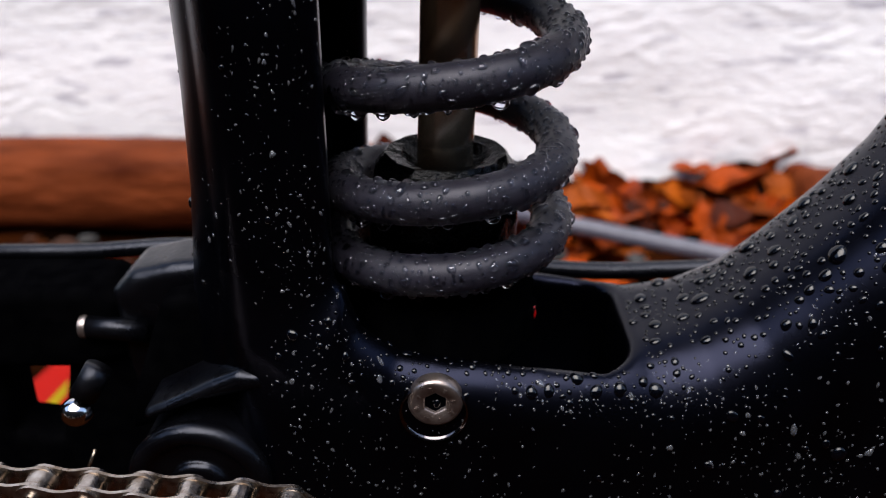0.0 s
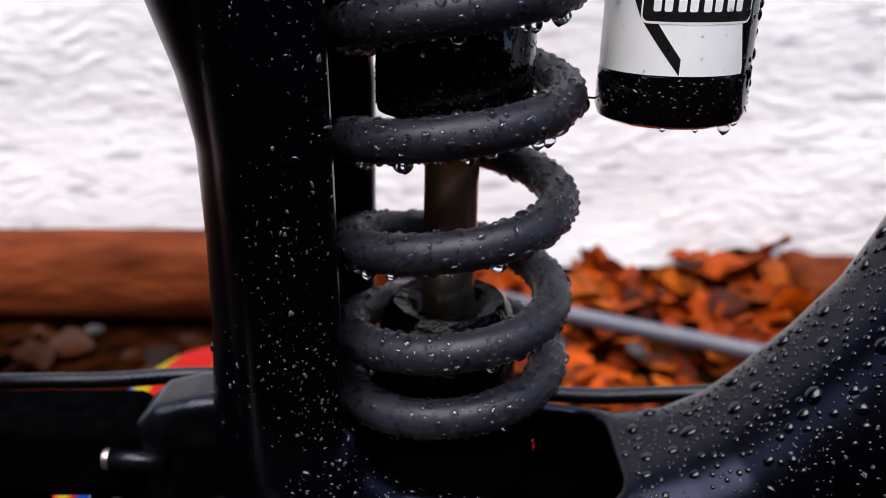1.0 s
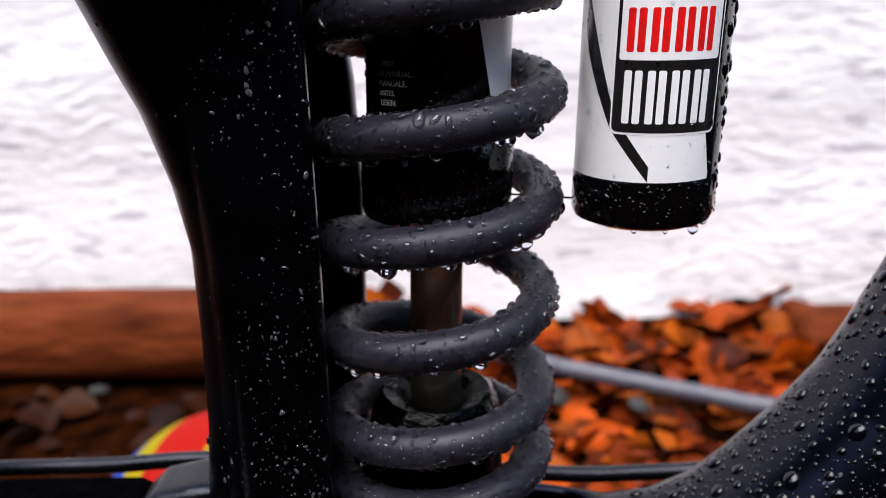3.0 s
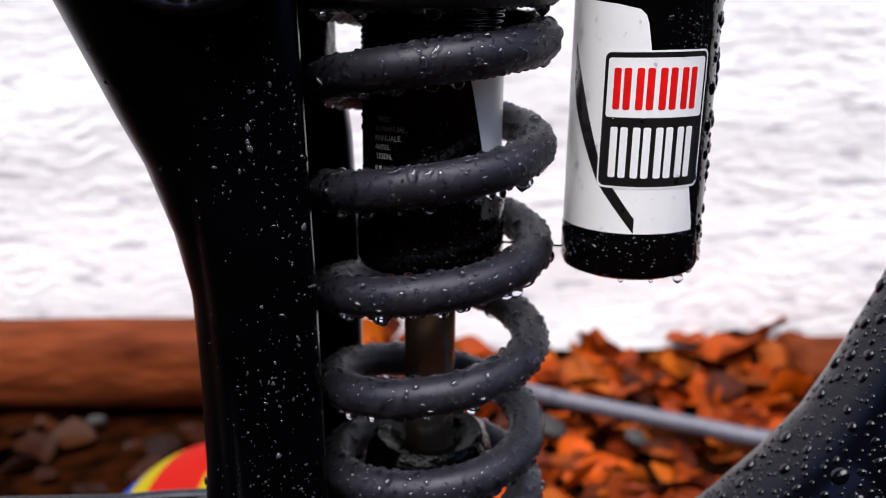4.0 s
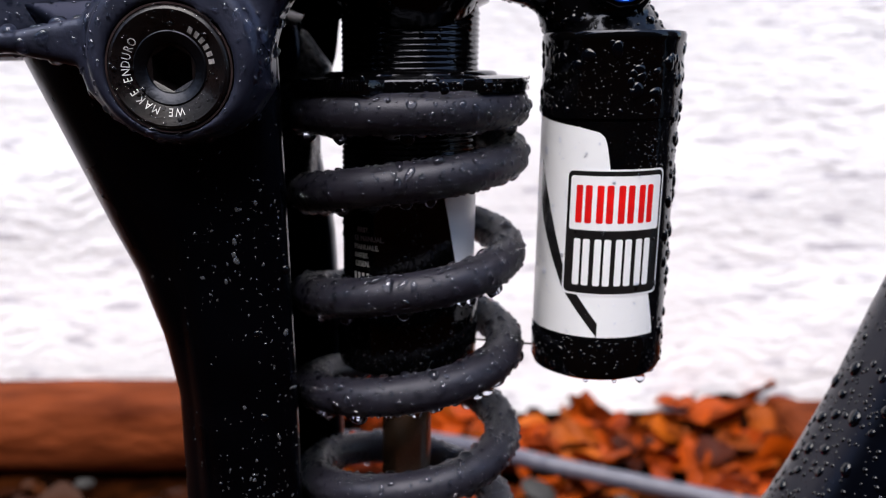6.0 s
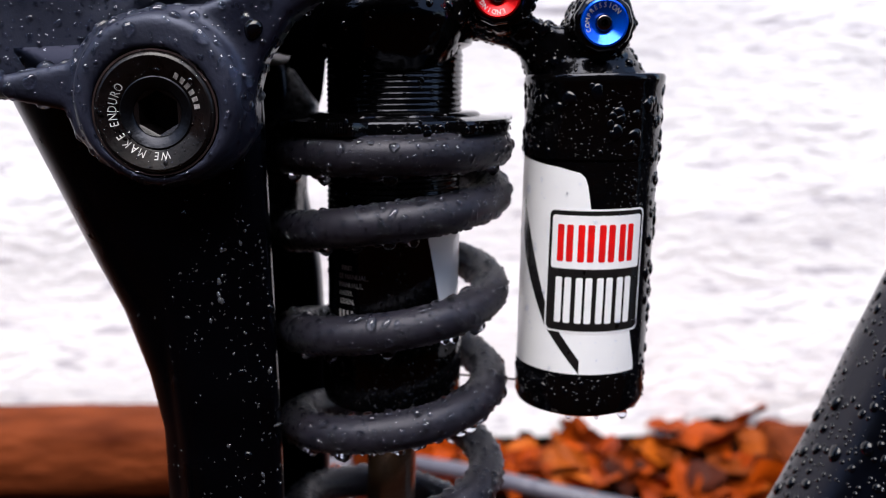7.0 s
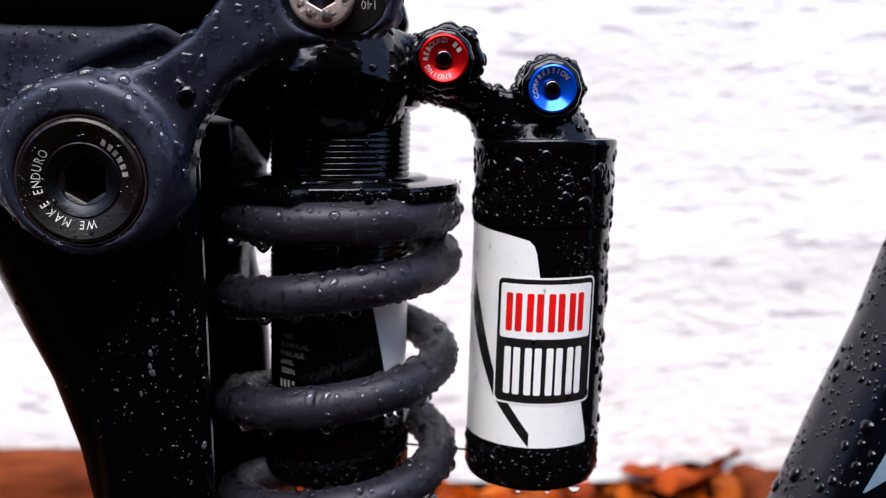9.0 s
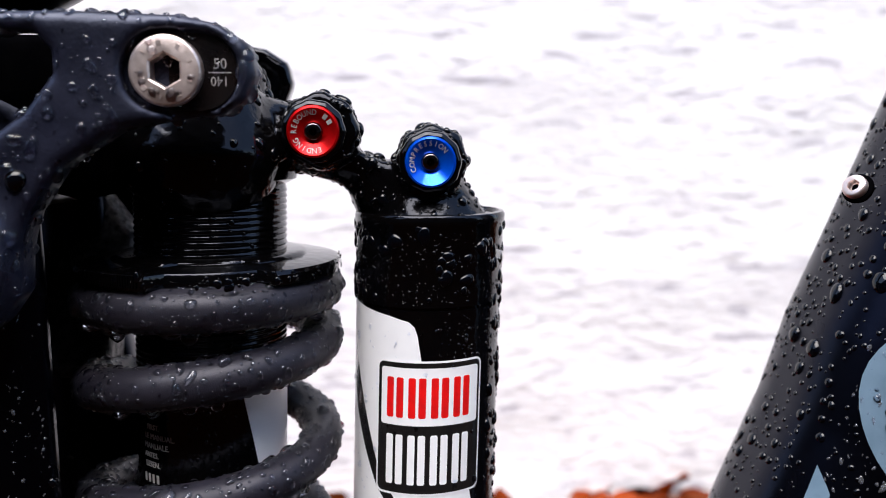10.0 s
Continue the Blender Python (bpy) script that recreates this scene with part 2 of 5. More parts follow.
def smooth_line(points, steps=12):
    """A Catmull-Rom line through points."""
    pts = [Vector(p) for p in points]
    pts = [2 * pts[0] - pts[1]] + pts + [2 * pts[-1] - pts[-2]]
    out = []
    for a, b, c, d in zip(pts, pts[1:], pts[2:], pts[3:]):
        for k in range(steps):
            t = k / steps
            out.append(0.5 * (2 * b + (c - a) * t + (2 * a - 5 * b + 4 * c - d) * t * t + (3 * b - a - 3 * c + d) * t ** 3))
    return out + [pts[-2]]


# ---- solid shapes from distance fields ----
def flat_poly(poly):
    """The signed distance, in the plane of x and z, to a closed outline."""
    p = np.array(poly, float)

    def f(x, z):
        x, z = np.broadcast_arrays(np.asarray(x, float), np.asarray(z, float))
        d = np.full(x.shape, 1e9)
        inside = np.zeros(x.shape, bool)
        for (ax, az), (bx, bz) in zip(p, np.roll(p, -1, 0)):
            ex, ez = bx - ax, bz - az
            wx, wz = x - ax, z - az
            t = np.clip((wx * ex + wz * ez) / (ex * ex + ez * ez), 0, 1)
            d = np.minimum(d, (wx - ex * t) ** 2 + (wz - ez * t) ** 2)
            cross = ((az <= z) != (bz <= z)) & (x < ex * (z - az) / (ez if ez else 1e-9) + ax)
            inside ^= cross
        return np.where(inside, -1, 1) * np.sqrt(d)

    return f


def s_min(a, b, k):
    h = np.clip(0.5 + 0.5 * (b - a) / k, 0, 1)
    return b + (a - b) * h - k * h * (1 - h)


def s_max(a, b, k):
    return -s_min(-a, -b, k)


def r_max(a, b, r):
    """An intersection of two solids whose edge is rounded by r."""
    u, v = np.maximum(a + r, 0), np.maximum(b + r, 0)
    return np.minimum(np.maximum(a, b), -r) + np.sqrt(u * u + v * v)


def capsule(x, y, z, a, b, ra, rb):
    ax, ay, az = a
    ex, ey, ez = (b[i] - a[i] for i in range(3))
    t = np.clip(((x - ax) * ex + (y - ay) * ey + (z - az) * ez) / (ex * ex + ey * ey + ez * ez), 0, 1)
    return np.sqrt((x - ax - ex * t) ** 2 + (y - ay - ey * t) ** 2 + (z - az - ez * t) ** 2) - (ra + (rb - ra) * t)


def solid(sdf, lo, hi, h):
    """The surface of a distance field as vertices and quads."""
    ax = [np.arange(a, b + h, h) for a, b in zip(lo, hi)]
    X, Y, Z = np.meshgrid(*ax, indexing="ij", sparse=True)
    v = np.broadcast_to(sdf(X, Y, Z), [len(a) for a in ax]).astype(np.float64)
    n = [s - 1 for s in v.shape]
    acc = np.zeros((*n, 3))
    cnt = np.zeros(n)
    cut = [slice(0, -1), slice(1, None)]
    for axis in range(3):
        o = [k for k in range(3) if k != axis]
        for p in (0, 1):
            for q in (0, 1):
                sa, sb = [None] * 3, [None] * 3
                sa[axis], sb[axis] = cut[0], cut[1]
                sa[o[0]] = sb[o[0]] = cut[p]
                sa[o[1]] = sb[o[1]] = cut[q]
                va, vb = v[tuple(sa)], v[tuple(sb)]
                m = (va < 0) != (vb < 0)
                t = np.where(m, va / np.where(m, va - vb, 1), 0)
                cnt += m
                acc[..., axis] += np.where(m, t, 0)
                acc[..., o[0]] += m * p
                acc[..., o[1]] += m * q
    on = cnt > 0
    idx = np.full(n, -1)
    idx[on] = np.arange(on.sum())
    cells = np.argwhere(on)
    pts = np.array(lo) + h * (cells + acc[on] / cnt[on][:, None])
    faces = []
    for axis in range(3):
        o = [(axis + 1) % 3, (axis + 2) % 3]
        sa, sb = [slice(None)] * 3, [slice(None)] * 3
        sa[axis], sb[axis] = cut[0], cut[1]
        a, b = v[tuple(sa)] < 0, v[tuple(sb)] < 0
        for e in np.argwhere(a != b):
            if not (1 <= e[o[0]] < n[o[0]] and 1 <= e[o[1]] < n[o[1]]):
                continue
            q = []
            for du, dv in ((1, 1), (0, 1), (0, 0), (1, 0)):
                c = e.copy()
                c[o[0]] -= du
                c[o[1]] -= dv
                q.append(idx[tuple(c)])
            faces.append(q if a[tuple(e)] else q[::-1])
    faces = np.array(faces)
    for _ in range(3):
        x, y, z = pts.T
        d = sdf(x, y, z)
        g = np.stack([(sdf(x + 0.2, y, z) - d), (sdf(x, y + 0.2, z) - d), (sdf(x, y, z + 0.2) - d)], -1) / 0.2
        pts = pts - np.clip(d / np.maximum((g * g).sum(-1), 0.2), -h, h)[:, None] * g
    return pts, faces


# ---- water drops ----
def dome(rings, seg):
    """Points of a unit drop lying on the plane z = 0 (radius 1, height 1), and its faces."""
    v, f = [], []
    for i in range(rings):
        a = (i / rings) * math.pi / 2
        for k in range(seg):
            t = 2 * math.pi * (k + 0.5 * (i % 2)) / seg
            v.append((math.cos(a) * math.cos(t), math.cos(a) * math.sin(t), math.sin(a)))
    v.append((0, 0, 1))
    for i in range(rings - 1):
        for k in range(seg):
            a, b = i * seg + k, i * seg + (k + 1) % seg
            f.append((a, b, b + seg, a + seg))
    for k in range(seg):
        f.append(((rings - 1) * seg + k, (rings - 1) * seg + (k + 1) % seg, rings * seg))
    return np.array(v), f


DOMES = [dome(2, 8), dome(4, 14), dome(6, 22)]


def drops_on(name, places, normals, sizes, parent, rng, down=(0, 0, -1), stretch=0.25, flat=0.62, label="rain drops", material=None, uneven=0.10):
    """Drops of water of the given radii on a surface, a little uneven and drawn downwards."""
    verts, faces, base = [], [], 0
    down = np.array(down, float)
    for p, nrm, r in zip(places, normals, sizes):
        nrm = nrm / np.linalg.norm(nrm)
        d = down - nrm * (down @ nrm)
        if np.linalg.norm(d) < 0.2:
            d = rng.normal(size=3)
            d -= nrm * (d @ nrm)
        d /= np.linalg.norm(d)
        turn = rng.normal() * 0.5
        e = np.cross(nrm, d)
        d, e = d * math.cos(turn) + e * math.sin(turn), e * math.cos(turn) - d * math.sin(turn)
        tv, tf = DOMES[0 if r < 0.33 else (1 if r < 1.0 else 2)]
        ang = np.arctan2(tv[:, 1], tv[:, 0])
        amp = 0.30 if r < 0.33 else uneven
        w = 1 + amp * np.cos(2 * ang + rng.uniform(0, 6)) + amp * 0.7 * np.cos(3 * ang + rng.uniform(0, 6))
        lng = 1 + abs(rng.normal()) * stretch
        hgt = flat * rng.uniform(0.85, 1.2)
        q = p + nrm * (-0.06 * r) + (tv[:, :1] * w[:, None] * r * lng) * d + (tv[:, 1:2] * w[:, None] * r) * e + tv[:, 2:] * r * hgt * nrm
        verts.append(q)
        faces += [tuple(i + base for i in f) for f in tf]
        base += len(q)
    ob = finish(name, np.concatenate(verts), faces, material or M_DROP, parent, label)
    tagged(ob, kind="stuff")
    return ob


def drop_sizes(rng, n, small=0.16, spread=0.75, most=1.9):
    return np.minimum(np.exp(rng.normal(math.log(small), spread, n)), most)


def scatter(pts, faces, n, rng, weight=None):
    """n random places on quads, with their normals."""
    f = np.asarray(faces)
    a, b, c, d = (pts[f[:, i]] for i in range(4))
    nr = np.cross(c - a, d - b)
    area = np.linalg.norm(nr, axis=1) / 2
    mid = (a + b + c + d) / 4
    nr = nr / np.maximum(2 * area, 1e-9)[:, None]
    w = area * (weight(mid, nr) if weight else 1)
    pick = rng.choice(len(f), n, p=w / w.sum())
    u, v = rng.uniform(size=(2, n, 1))
    place = (a[pick] * (1 - u) + b[pick] * u) * (1 - v) + (d[pick] * (1 - u) + c[pick] * u) * v
    return place, nr[pick]


# ---- the setting ----
GROUND = 0.08
WALL_Y = 1.2


def step(v, a, b):
    t = min(1.0, max(0.0, (v - a) / (b - a)))
    return t * t * (3 - 2 * t)


def wall_mesh():
    x = np.concatenate([np.linspace(-1.6, -0.82, 24), np.linspace(-0.8, 1.05, 330), np.linspace(1.07, 2.0, 26)])
    z = np.concatenate([np.linspace(0.125, 1.05, 300), np.linspace(1.06, 2.4, 60)])
    nx, nz = len(x), len(z)
    verts = []
    for zz in z:
        for xx in x:
            sway = 0.02 * noise.noise((xx * 9, 1.0, zz * 9))
            patch = 0.5 + 0.9 * noise.noise((xx * 5, 9.0, zz * 8))
            flake = step(noise.noise((xx * 34, 0.0, (zz + sway) * 84)), 0.12, 0.24) + 0.8 * step(noise.noise((xx * 22 + 7, 5.0, (zz + sway) * 70)), 0.16, 0.28)
            d = 0.006 * noise.noise((xx * 4, 0.0, zz * 7)) - 0.0012 * flake * min(0.8, max(0.0, 1.5 * patch - 0.3)) - 0.0005 * noise.noise((xx * 38, 3.0, (zz + sway) * 95)) - 0.0008 * noise.noise((xx * 60, 7.0, zz * 170))
            verts.append((xx, WALL_Y + d, zz))
    faces = [(j * nx + i, j * nx + i + 1, (j + 1) * nx + i + 1, (j + 1) * nx + i) for j in range(nz - 1) for i in range(nx - 1)]
    n0 = len(verts)
    for xx, zz in ((-1.6, 0.125), (2.0, 0.125), (2.0, 2.4), (-1.6, 2.4)):
        verts.append((xx, WALL_Y + 0.25, zz))
    faces.append((n0 + 3, n0 + 2, n0 + 1, n0))
    faces.append((n0, n0 + 1, nx - 1, 0))
    faces.append((n0 + 2, n0 + 3, (nz - 1) * nx, nz * nx - 1))
    ob = finish("wall_back", verts, faces, M_WALL, None, "", scale=1)
    return tagged(ob, "rough limewashed masonry wall, white and uneven", "wall", kind="structure")


wall_mesh()


def box(name, lo, hi, material, label, category, kind="structure"):
    bm = bmesh.new()
    bmesh.ops.create_cube(bm, size=1)
    for v in bm.verts:
        v.co = [lo[i] + (v.co[i] + 0.5) * (hi[i] - lo[i]) for i in range(3)]
    ob = part(name, bm, material, None, label, smooth=False, scale=1)
    return tagged(ob, label, category, kind=kind)


box("base_strip", (-1.6, WALL_Y + 0.03, -0.1), (2.0, WALL_Y + 0.24, 0.124), M_DARKWALL, "dark strip recessed in the gap under the white wall", "footing")
# unseen dark walls added to block sky and darken reflections on the black parts
box("unseen_wall_front", (-9.0, -3.2, -0.1), (9.0, -3.0, 3.0), M_DARKWALL, "unseen dark wall added opposite the white wall to darken reflections", "wall")

box("unseen_wall_left", (-4.2, -3.0, -0.1), (-4.0, WALL_Y + 0.2, 2.0), M_DARKWALL, "unseen dark wall added at the side to block low sky", "wall")
box("unseen_wall_right", (4.6, -3.0, -0.1), (4.8, WALL_Y + 0.2, 0.9), M_DARKWALL, "unseen dark wall added at the side to block low sky", "wall")


def ground_mesh():
    xs = np.concatenate([[-400, -60, -12, -4], np.linspace(-2, 2.4, 90), [5, 14, 60, 400]])
    ys = np.concatenate([[-400, -60, -12, -3], np.linspace(-1, 1.5, 60), [3, 12, 60, 400]])
    verts = []
    for y in ys:
        for x in xs:
            near = abs(x) < 2.5 and -1.1 < y < 1.6
            z = GROUND + (0.012 * noise.noise((x * 6, y * 6, 0)) + 0.006 * noise.noise((x * 19, y * 19, 2)) if near else 0)
            verts.append((x, y, z))
    n = len(xs)
    faces = [(j * n + i, j * n + i + 1, (j + 1) * n + i + 1, (j + 1) * n + i) for j in range(len(ys) - 1) for i in range(n - 1)]
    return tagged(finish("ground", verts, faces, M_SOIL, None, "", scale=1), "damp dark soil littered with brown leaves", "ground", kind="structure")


ground = ground_mesh()


# ---- the bicycle ----
bike = new("bicycle")
bike.matrix_world = Matrix.Translation((0, 0.224, 0.45)) @ Matrix.Rotation(radians(6.0), 4, "X")
tagged(bike, "black full-suspension mountain bicycle with coil shock, wet with rain", "bicycle")

# main frame: seat tube, down tube and the junction round the shock's foot
seat_outline = flat_poly([(-110.3, 102), (-97.9, 73), (-88.1, 50), (-81.6, 36), (-75.4, 16), (-72.2, -2), (-72.2, -30), (-73.3, -60), (-76.5, -92), (-82.1, -190), (-20, -190), (-28.5, -86), (-28, 0), (-28.5, 90), (-29, 112), (-60, 130), (-130, 128)])
lower_outline = flat_poly([(-62, -150), (-50, -100), (-29, -84), (-24, -94), (-14, -101), (0, -103.5), (20, -105.5), (40, -105.5), (57, -106), (71, -102), (83.5, -94.7), (94, -84.8), (109.5, -68.6), (122, -53), (129.5, -38.8), (141.5, -12.7), (152.5, 17), (165, 47.2), (172.5, 71.2), (185.5, 102), (198.5, 134.2), (226, 200), (300, 200), (230, -20), (160, -150), (110, -190), (-62, -190)])


def frame_sdf(x, y, z):
    left = np.clip((-40.0 - x) / 22.0, 0, 1)
    right = np.clip((x + 44.0) / 10.0, 0, 1)
    seat = r_max(seat_outline(x - np.where((y > 4) & (x > -50), 4.0, 0.0), z), np.abs(y) - 36.0, np.where(y < 0, 5.0 + 28.0 * left + 8.0 * right, 5.0 + 7.0 * left))
    far = x - np.interp(z, (-60, -20, 8, 20, 40, 60, 80, 112), (-27.5, -26.2, -25.2, -26.4, -27.0, -30.0, -33.5, -36.0))
    seat = np.where(y > 4, s_max(seat, far, 2.0), seat)
    along = np.clip((x + 10.0) / 110.0, 0, 1)
    along = along * along * (3 - 2 * along)
    low = r_max(lower_outline(x, z), np.abs(y) - (40.0 - 4.0 * along), np.where(y < 0, 13.0 + 15.0 * along, 14.0 + 20.0 * along))
    f = s_min(seat, low, 9.0)
    px, py = np.abs(x + 0.0) - 40.0, np.abs(y + 1.5) - 14.0
    pocket = np.sqrt(np.maximum(px, 0) ** 2 + np.maximum(py, 0) ** 2) + np.minimum(np.maximum(px, py), 0) - 12.0
    pocket = np.maximum(pocket, np.maximum(-150 - z, z - 108))
    f = s_max(f, -pocket, 5.0)
    return f


fp, ff = solid(frame_sdf, (-118, -44, -180), (232, 44, 190), 2.0)
frame_ob = finish("frame", fp, ff, M_FRAME, bike, "matt black carbon main frame beaded with rain")

# coil spring
TILT_X = 0.0286


def shock_pt(x, y, z):
    return (x - 0.5 + TILT_X * z, y, z)


TURNS = [(-0.6, -85.0), (-0.35, -82.5), (0.0, -77.8), (1.0, -57.6), (2.0, -27.9), (3.0, 2.6), (4.0, 32.7), (5.0, 63.7), (5.55, 77.0), (5.78, 81.2), (6.0, 82.6), (6.5, 84.5), (7.0, 84.8)]
COIL_R, WIRE = 31.0, 5.6


def coil_point(u):
    us, zs = zip(*TURNS)
    i = max(0, min(len(us) - 2, int(np.searchsorted(us, u)) - 1))

    def slope(j):
        if j == 0 or j == len(us) - 1:
            return 3.0
        return (zs[j + 1] - zs[j - 1]) / (us[j + 1] - us[j - 1])

    d = us[i + 1] - us[i]
    t = (u - us[i]) / d
    z = (2 * t ** 3 - 3 * t * t + 1) * zs[i] + (t ** 3 - 2 * t * t + t) * d * slope(i) + (3 * t * t - 2 * t ** 3) * zs[i + 1] + (t ** 3 - t * t) * d * slope(i + 1)
    a = 2 * math.pi * u - math.pi / 2
    x, y = COIL_R * math.cos(a), COIL_R * math.sin(a)
    level = min(1.0, max(0.0, (z + 84.0) / 30.0)) * min(1.0, max(0.0, (90.0 - z) / 22.0))
    return Vector((x - 0.3 + 0.020 * z, y, z - level * (0.030 * x + 0.020 * y)))


coil_line = [coil_point(u) for u in np.linspace(-0.5, 6.6, 540)]
spring = tube(coil_line, lambda t: WIRE, 24, "coil_spring", M_SPRING, bike, "matt dark grey steel coil spring, beaded with rain")


def sheared(bm):
    for v in bm.verts:
        v.co = shock_pt(*v.co)
    return bm


# damper body, shaft, collar
bm = lathe(bmesh.new(), [(8, -98), (8, 20)], 48)
shaft = part("shock_shaft", sheared(bm), M_SHAFT, bike, "grey and orange-brown polished steel damper shaft")
prof = [(19, 4), (21.5, 5), (22, 7), (22, 30), (20.6, 32), (20.3, 33)]
z = 62.0
prof += [(20.3, 61.5)]
while z < 111:
    prof += [(20.44, z), (20.5, z + 0.25), (20.45, z + 0.5), (20.32, z + 0.8), (20.2, z + 1.0), (20.2, z + 1.35)]
    z += 1.6
prof += [(20.0, 112), (23.0, 113.5), (23.8, 116), (23.8, 123), (22, 127), (18, 129)]
body = part("shock_body", sheared(lathe(bmesh.new(), prof, 96)), M_BODY, bike, "glossy black threaded damper body with small print")
def collar_cut(a, h):
    """The flange's spanner gap at the front and the small flats round it."""
    turn = (math.degrees(a) + 180) % 360 - 180
    gap = step(turn, -104, -101) * (1 - step(turn, -57, -53))
    return 1 - 0.135 * gap - 0.008 * max(0, math.cos(6 * a)) ** 2


bm = lathe(bmesh.new(), [(21, 87.4), (33.5, 87.4), (35.2, 88.2), (35.5, 90.8), (34.8, 91.8), (32.6, 92.3), (26.4, 92.8), (25.8, 93.6), (24.6, 94.0), (20.5, 94.2)], 144, wobble=collar_cut)
collar = part("spring_collar", sheared(bm), M_BODY, bike, "black notched preload collar on the damper thread")
bm = lathe(bmesh.new(), [(8.3, -112), (26, -112), (28, -110), (28, -94), (27, -91), (22.5, -89), (8.3, -88.6)], 64)
cup = part("spring_seat", sheared(bm), M_RUBBER, bike, "black lower spring seat")
bm = lathe(bmesh.new(), [(8.3, -88.4), (22, -88.2), (22, -86), (21, -64), (19.5, -57), (17, -54), (13, -54.5), (10.5, -57), (8.3, -58)], 64, wobble=lambda a, h: 1 + 0.08 * noise.noise((3 * math.cos(a), 3 * math.sin(a), h * 0.3)) * (h > -85))
part("bump_stop", sheared(bm), M_STOP, bike, "wet black rubber bump stop")

# reservoir
RES = (59.8, 0.0)


def res_pt(x, y, z):
    return (x + RES[0] + TILT_X * z, y + RES[1], z)


bm = lathe(bmesh.new(), [(14, 2.0), (17.6, 2.2), (19.6, 3.2), (20.5, 5.4), (20.5, 15.6), (20.35, 16.0), (20.2, 16.3), (20.2, 79.4), (19.9, 79.6), (19.9, 80.1), (20.5, 80.4), (20.6, 101.3), (20.9, 101.8), (21.0, 103.6), (20.5, 104.4), (19.2, 104.6), (18.8, 103.6), (10, 104.4), (8, 108)], 96)
for v in bm.verts:
    v.co = res_pt(*v.co)
reservoir = part("reservoir", bm, M_BODY, bike, "black piggyback reservoir with white and red printed label")


def curved(name, lo, hi, material, parent, lift=0.1, label="", step=0.8):
    """A printed film round the reservoir between two lines of (arc, height)."""
    s0, s1 = max(lo[0][0], hi[0][0]), min(lo[-1][0], hi[-1][0])
    n = max(2, int((s1 - s0) / step) + 1)
    ss = sorted(set(np.linspace(s0, s1, n)) | {s for s, _ in lo + hi if s0 <= s <= s1})
    a, b = np.interp(ss, *zip(*lo)), np.interp(ss, *zip(*hi))
    verts, faces = [], []
    for s, p, q in zip(ss, a, b):
        for r in (20.15, 20.2 + lift):
            c, w = math.sin(s / 20.2) * r, -math.cos(s / 20.2) * r
            verts += [res_pt(c, w, p), res_pt(c, w, q)]
    for i in range(len(ss) - 1):
        k = 4 * i
        faces += [(k + 2, k + 6, k + 7, k + 3), (k, k + 4, k + 6, k + 2), (k + 3, k + 7, k + 5, k + 1)]
    faces += [(0, 2, 3, 1), (k + 4, k + 5, k + 7, k + 6)]
    return finish(name, verts, faces, material, parent, label, smooth=False)


curved("label_film", [(-40, 16.4), (15, 16.4)], [(-40, 83), (-30, 80.5), (-12, 78), (-6, 76.6), (-4.4, 75.2), (-3.6, 73), (-2, 64), (12.3, 64), (12.35, 29), (15, 18)], M_WHITE, reservoir, 0.06, "white printed film")

curved("diagonal_stripe", [(-27, 56), (-25, 50), (-15, 30.5), (-3.6, 16.5)], [(-27, 68), (-22, 56), (-14.9, 37), (-13, 33), (-0.5, 16.6)], M_PRINT_BLACK, reservoir, 0.10, "black diagonal stripe")


def plate(s0, s1, z0, z1, r, name, material, lift, label=""):
    """A film with rounded corners."""
    c = [(r * (1 - math.cos(a)), r * (1 - math.sin(a))) for a in np.linspace(0, math.pi / 2, 5)]
    lo = [(s0 + p, z0 + q) for p, q in c] + [(s1 - p, z0 + q) for p, q in c[::-1]]
    hi = [(s0 + p, z1 - q) for p, q in c] + [(s1 - p, z1 - q) for p, q in c[::-1]]
    return curved(name, lo, hi, material, reservoir, lift, label, 0.6)


LOGO = (-15.0, 15.2, 29.2, 66.2)
plate(*LOGO, 1.8, "logo_border", M_WHITE, 0.14, "white border line")
plate(LOGO[0] + 0.5, LOGO[1] - 0.5, LOGO[2] + 0.6, LOGO[3] - 0.5, 1.6, "logo_panel", M_PRINT_BLACK, 0.18, "black badge panel")
plate(LOGO[0] + 1.5, LOGO[1] - 1.3, 48.6, LOGO[3] - 1.9, 0.8, "logo_field", M_WHITE, 0.22, "white field of the badge")
# the badge's lettering as plain upright bars
for n in range(4):
    for h0, h1, m, nm in ((50.7, 61.7, M_RED, "red_bar"), (32.2, 46.0, M_WHITE, "white_bar")):
        a = -11.7 + n * 6.05
        plate(a, a + 1.95, h0, h1, 0.5, nm, m, 0.27)
        plate(a + 2.75, a + 4.7, h0, h1, 0.5, nm, m, 0.27)
for k in range(3):
    plate(20.5 + 2.3 * k, 22.0 + 2.3 * k, 92.0 - 0.5 * k, 94.4 - 0.5 * k, 0.3, "pale_mark", M_INK, 0.65)

# rocker link
link_outline = flat_poly([(-125, 99), (-95, 99.5), (-78, 96), (-76, 90), (-70, 83), (-62, 79), (-52.5, 77.6), (-43, 79), (-35.5, 83.5), (-30.5, 90), (-30.5, 98), (-27, 108), (-20, 118), (-8, 126), (5, 128.6), (14, 129.5), (19.5, 132.5), (22, 138.5), (20.5, 145), (14, 149.3), (6, 151), (-16, 151.5), (-40, 151), (-125, 151)])
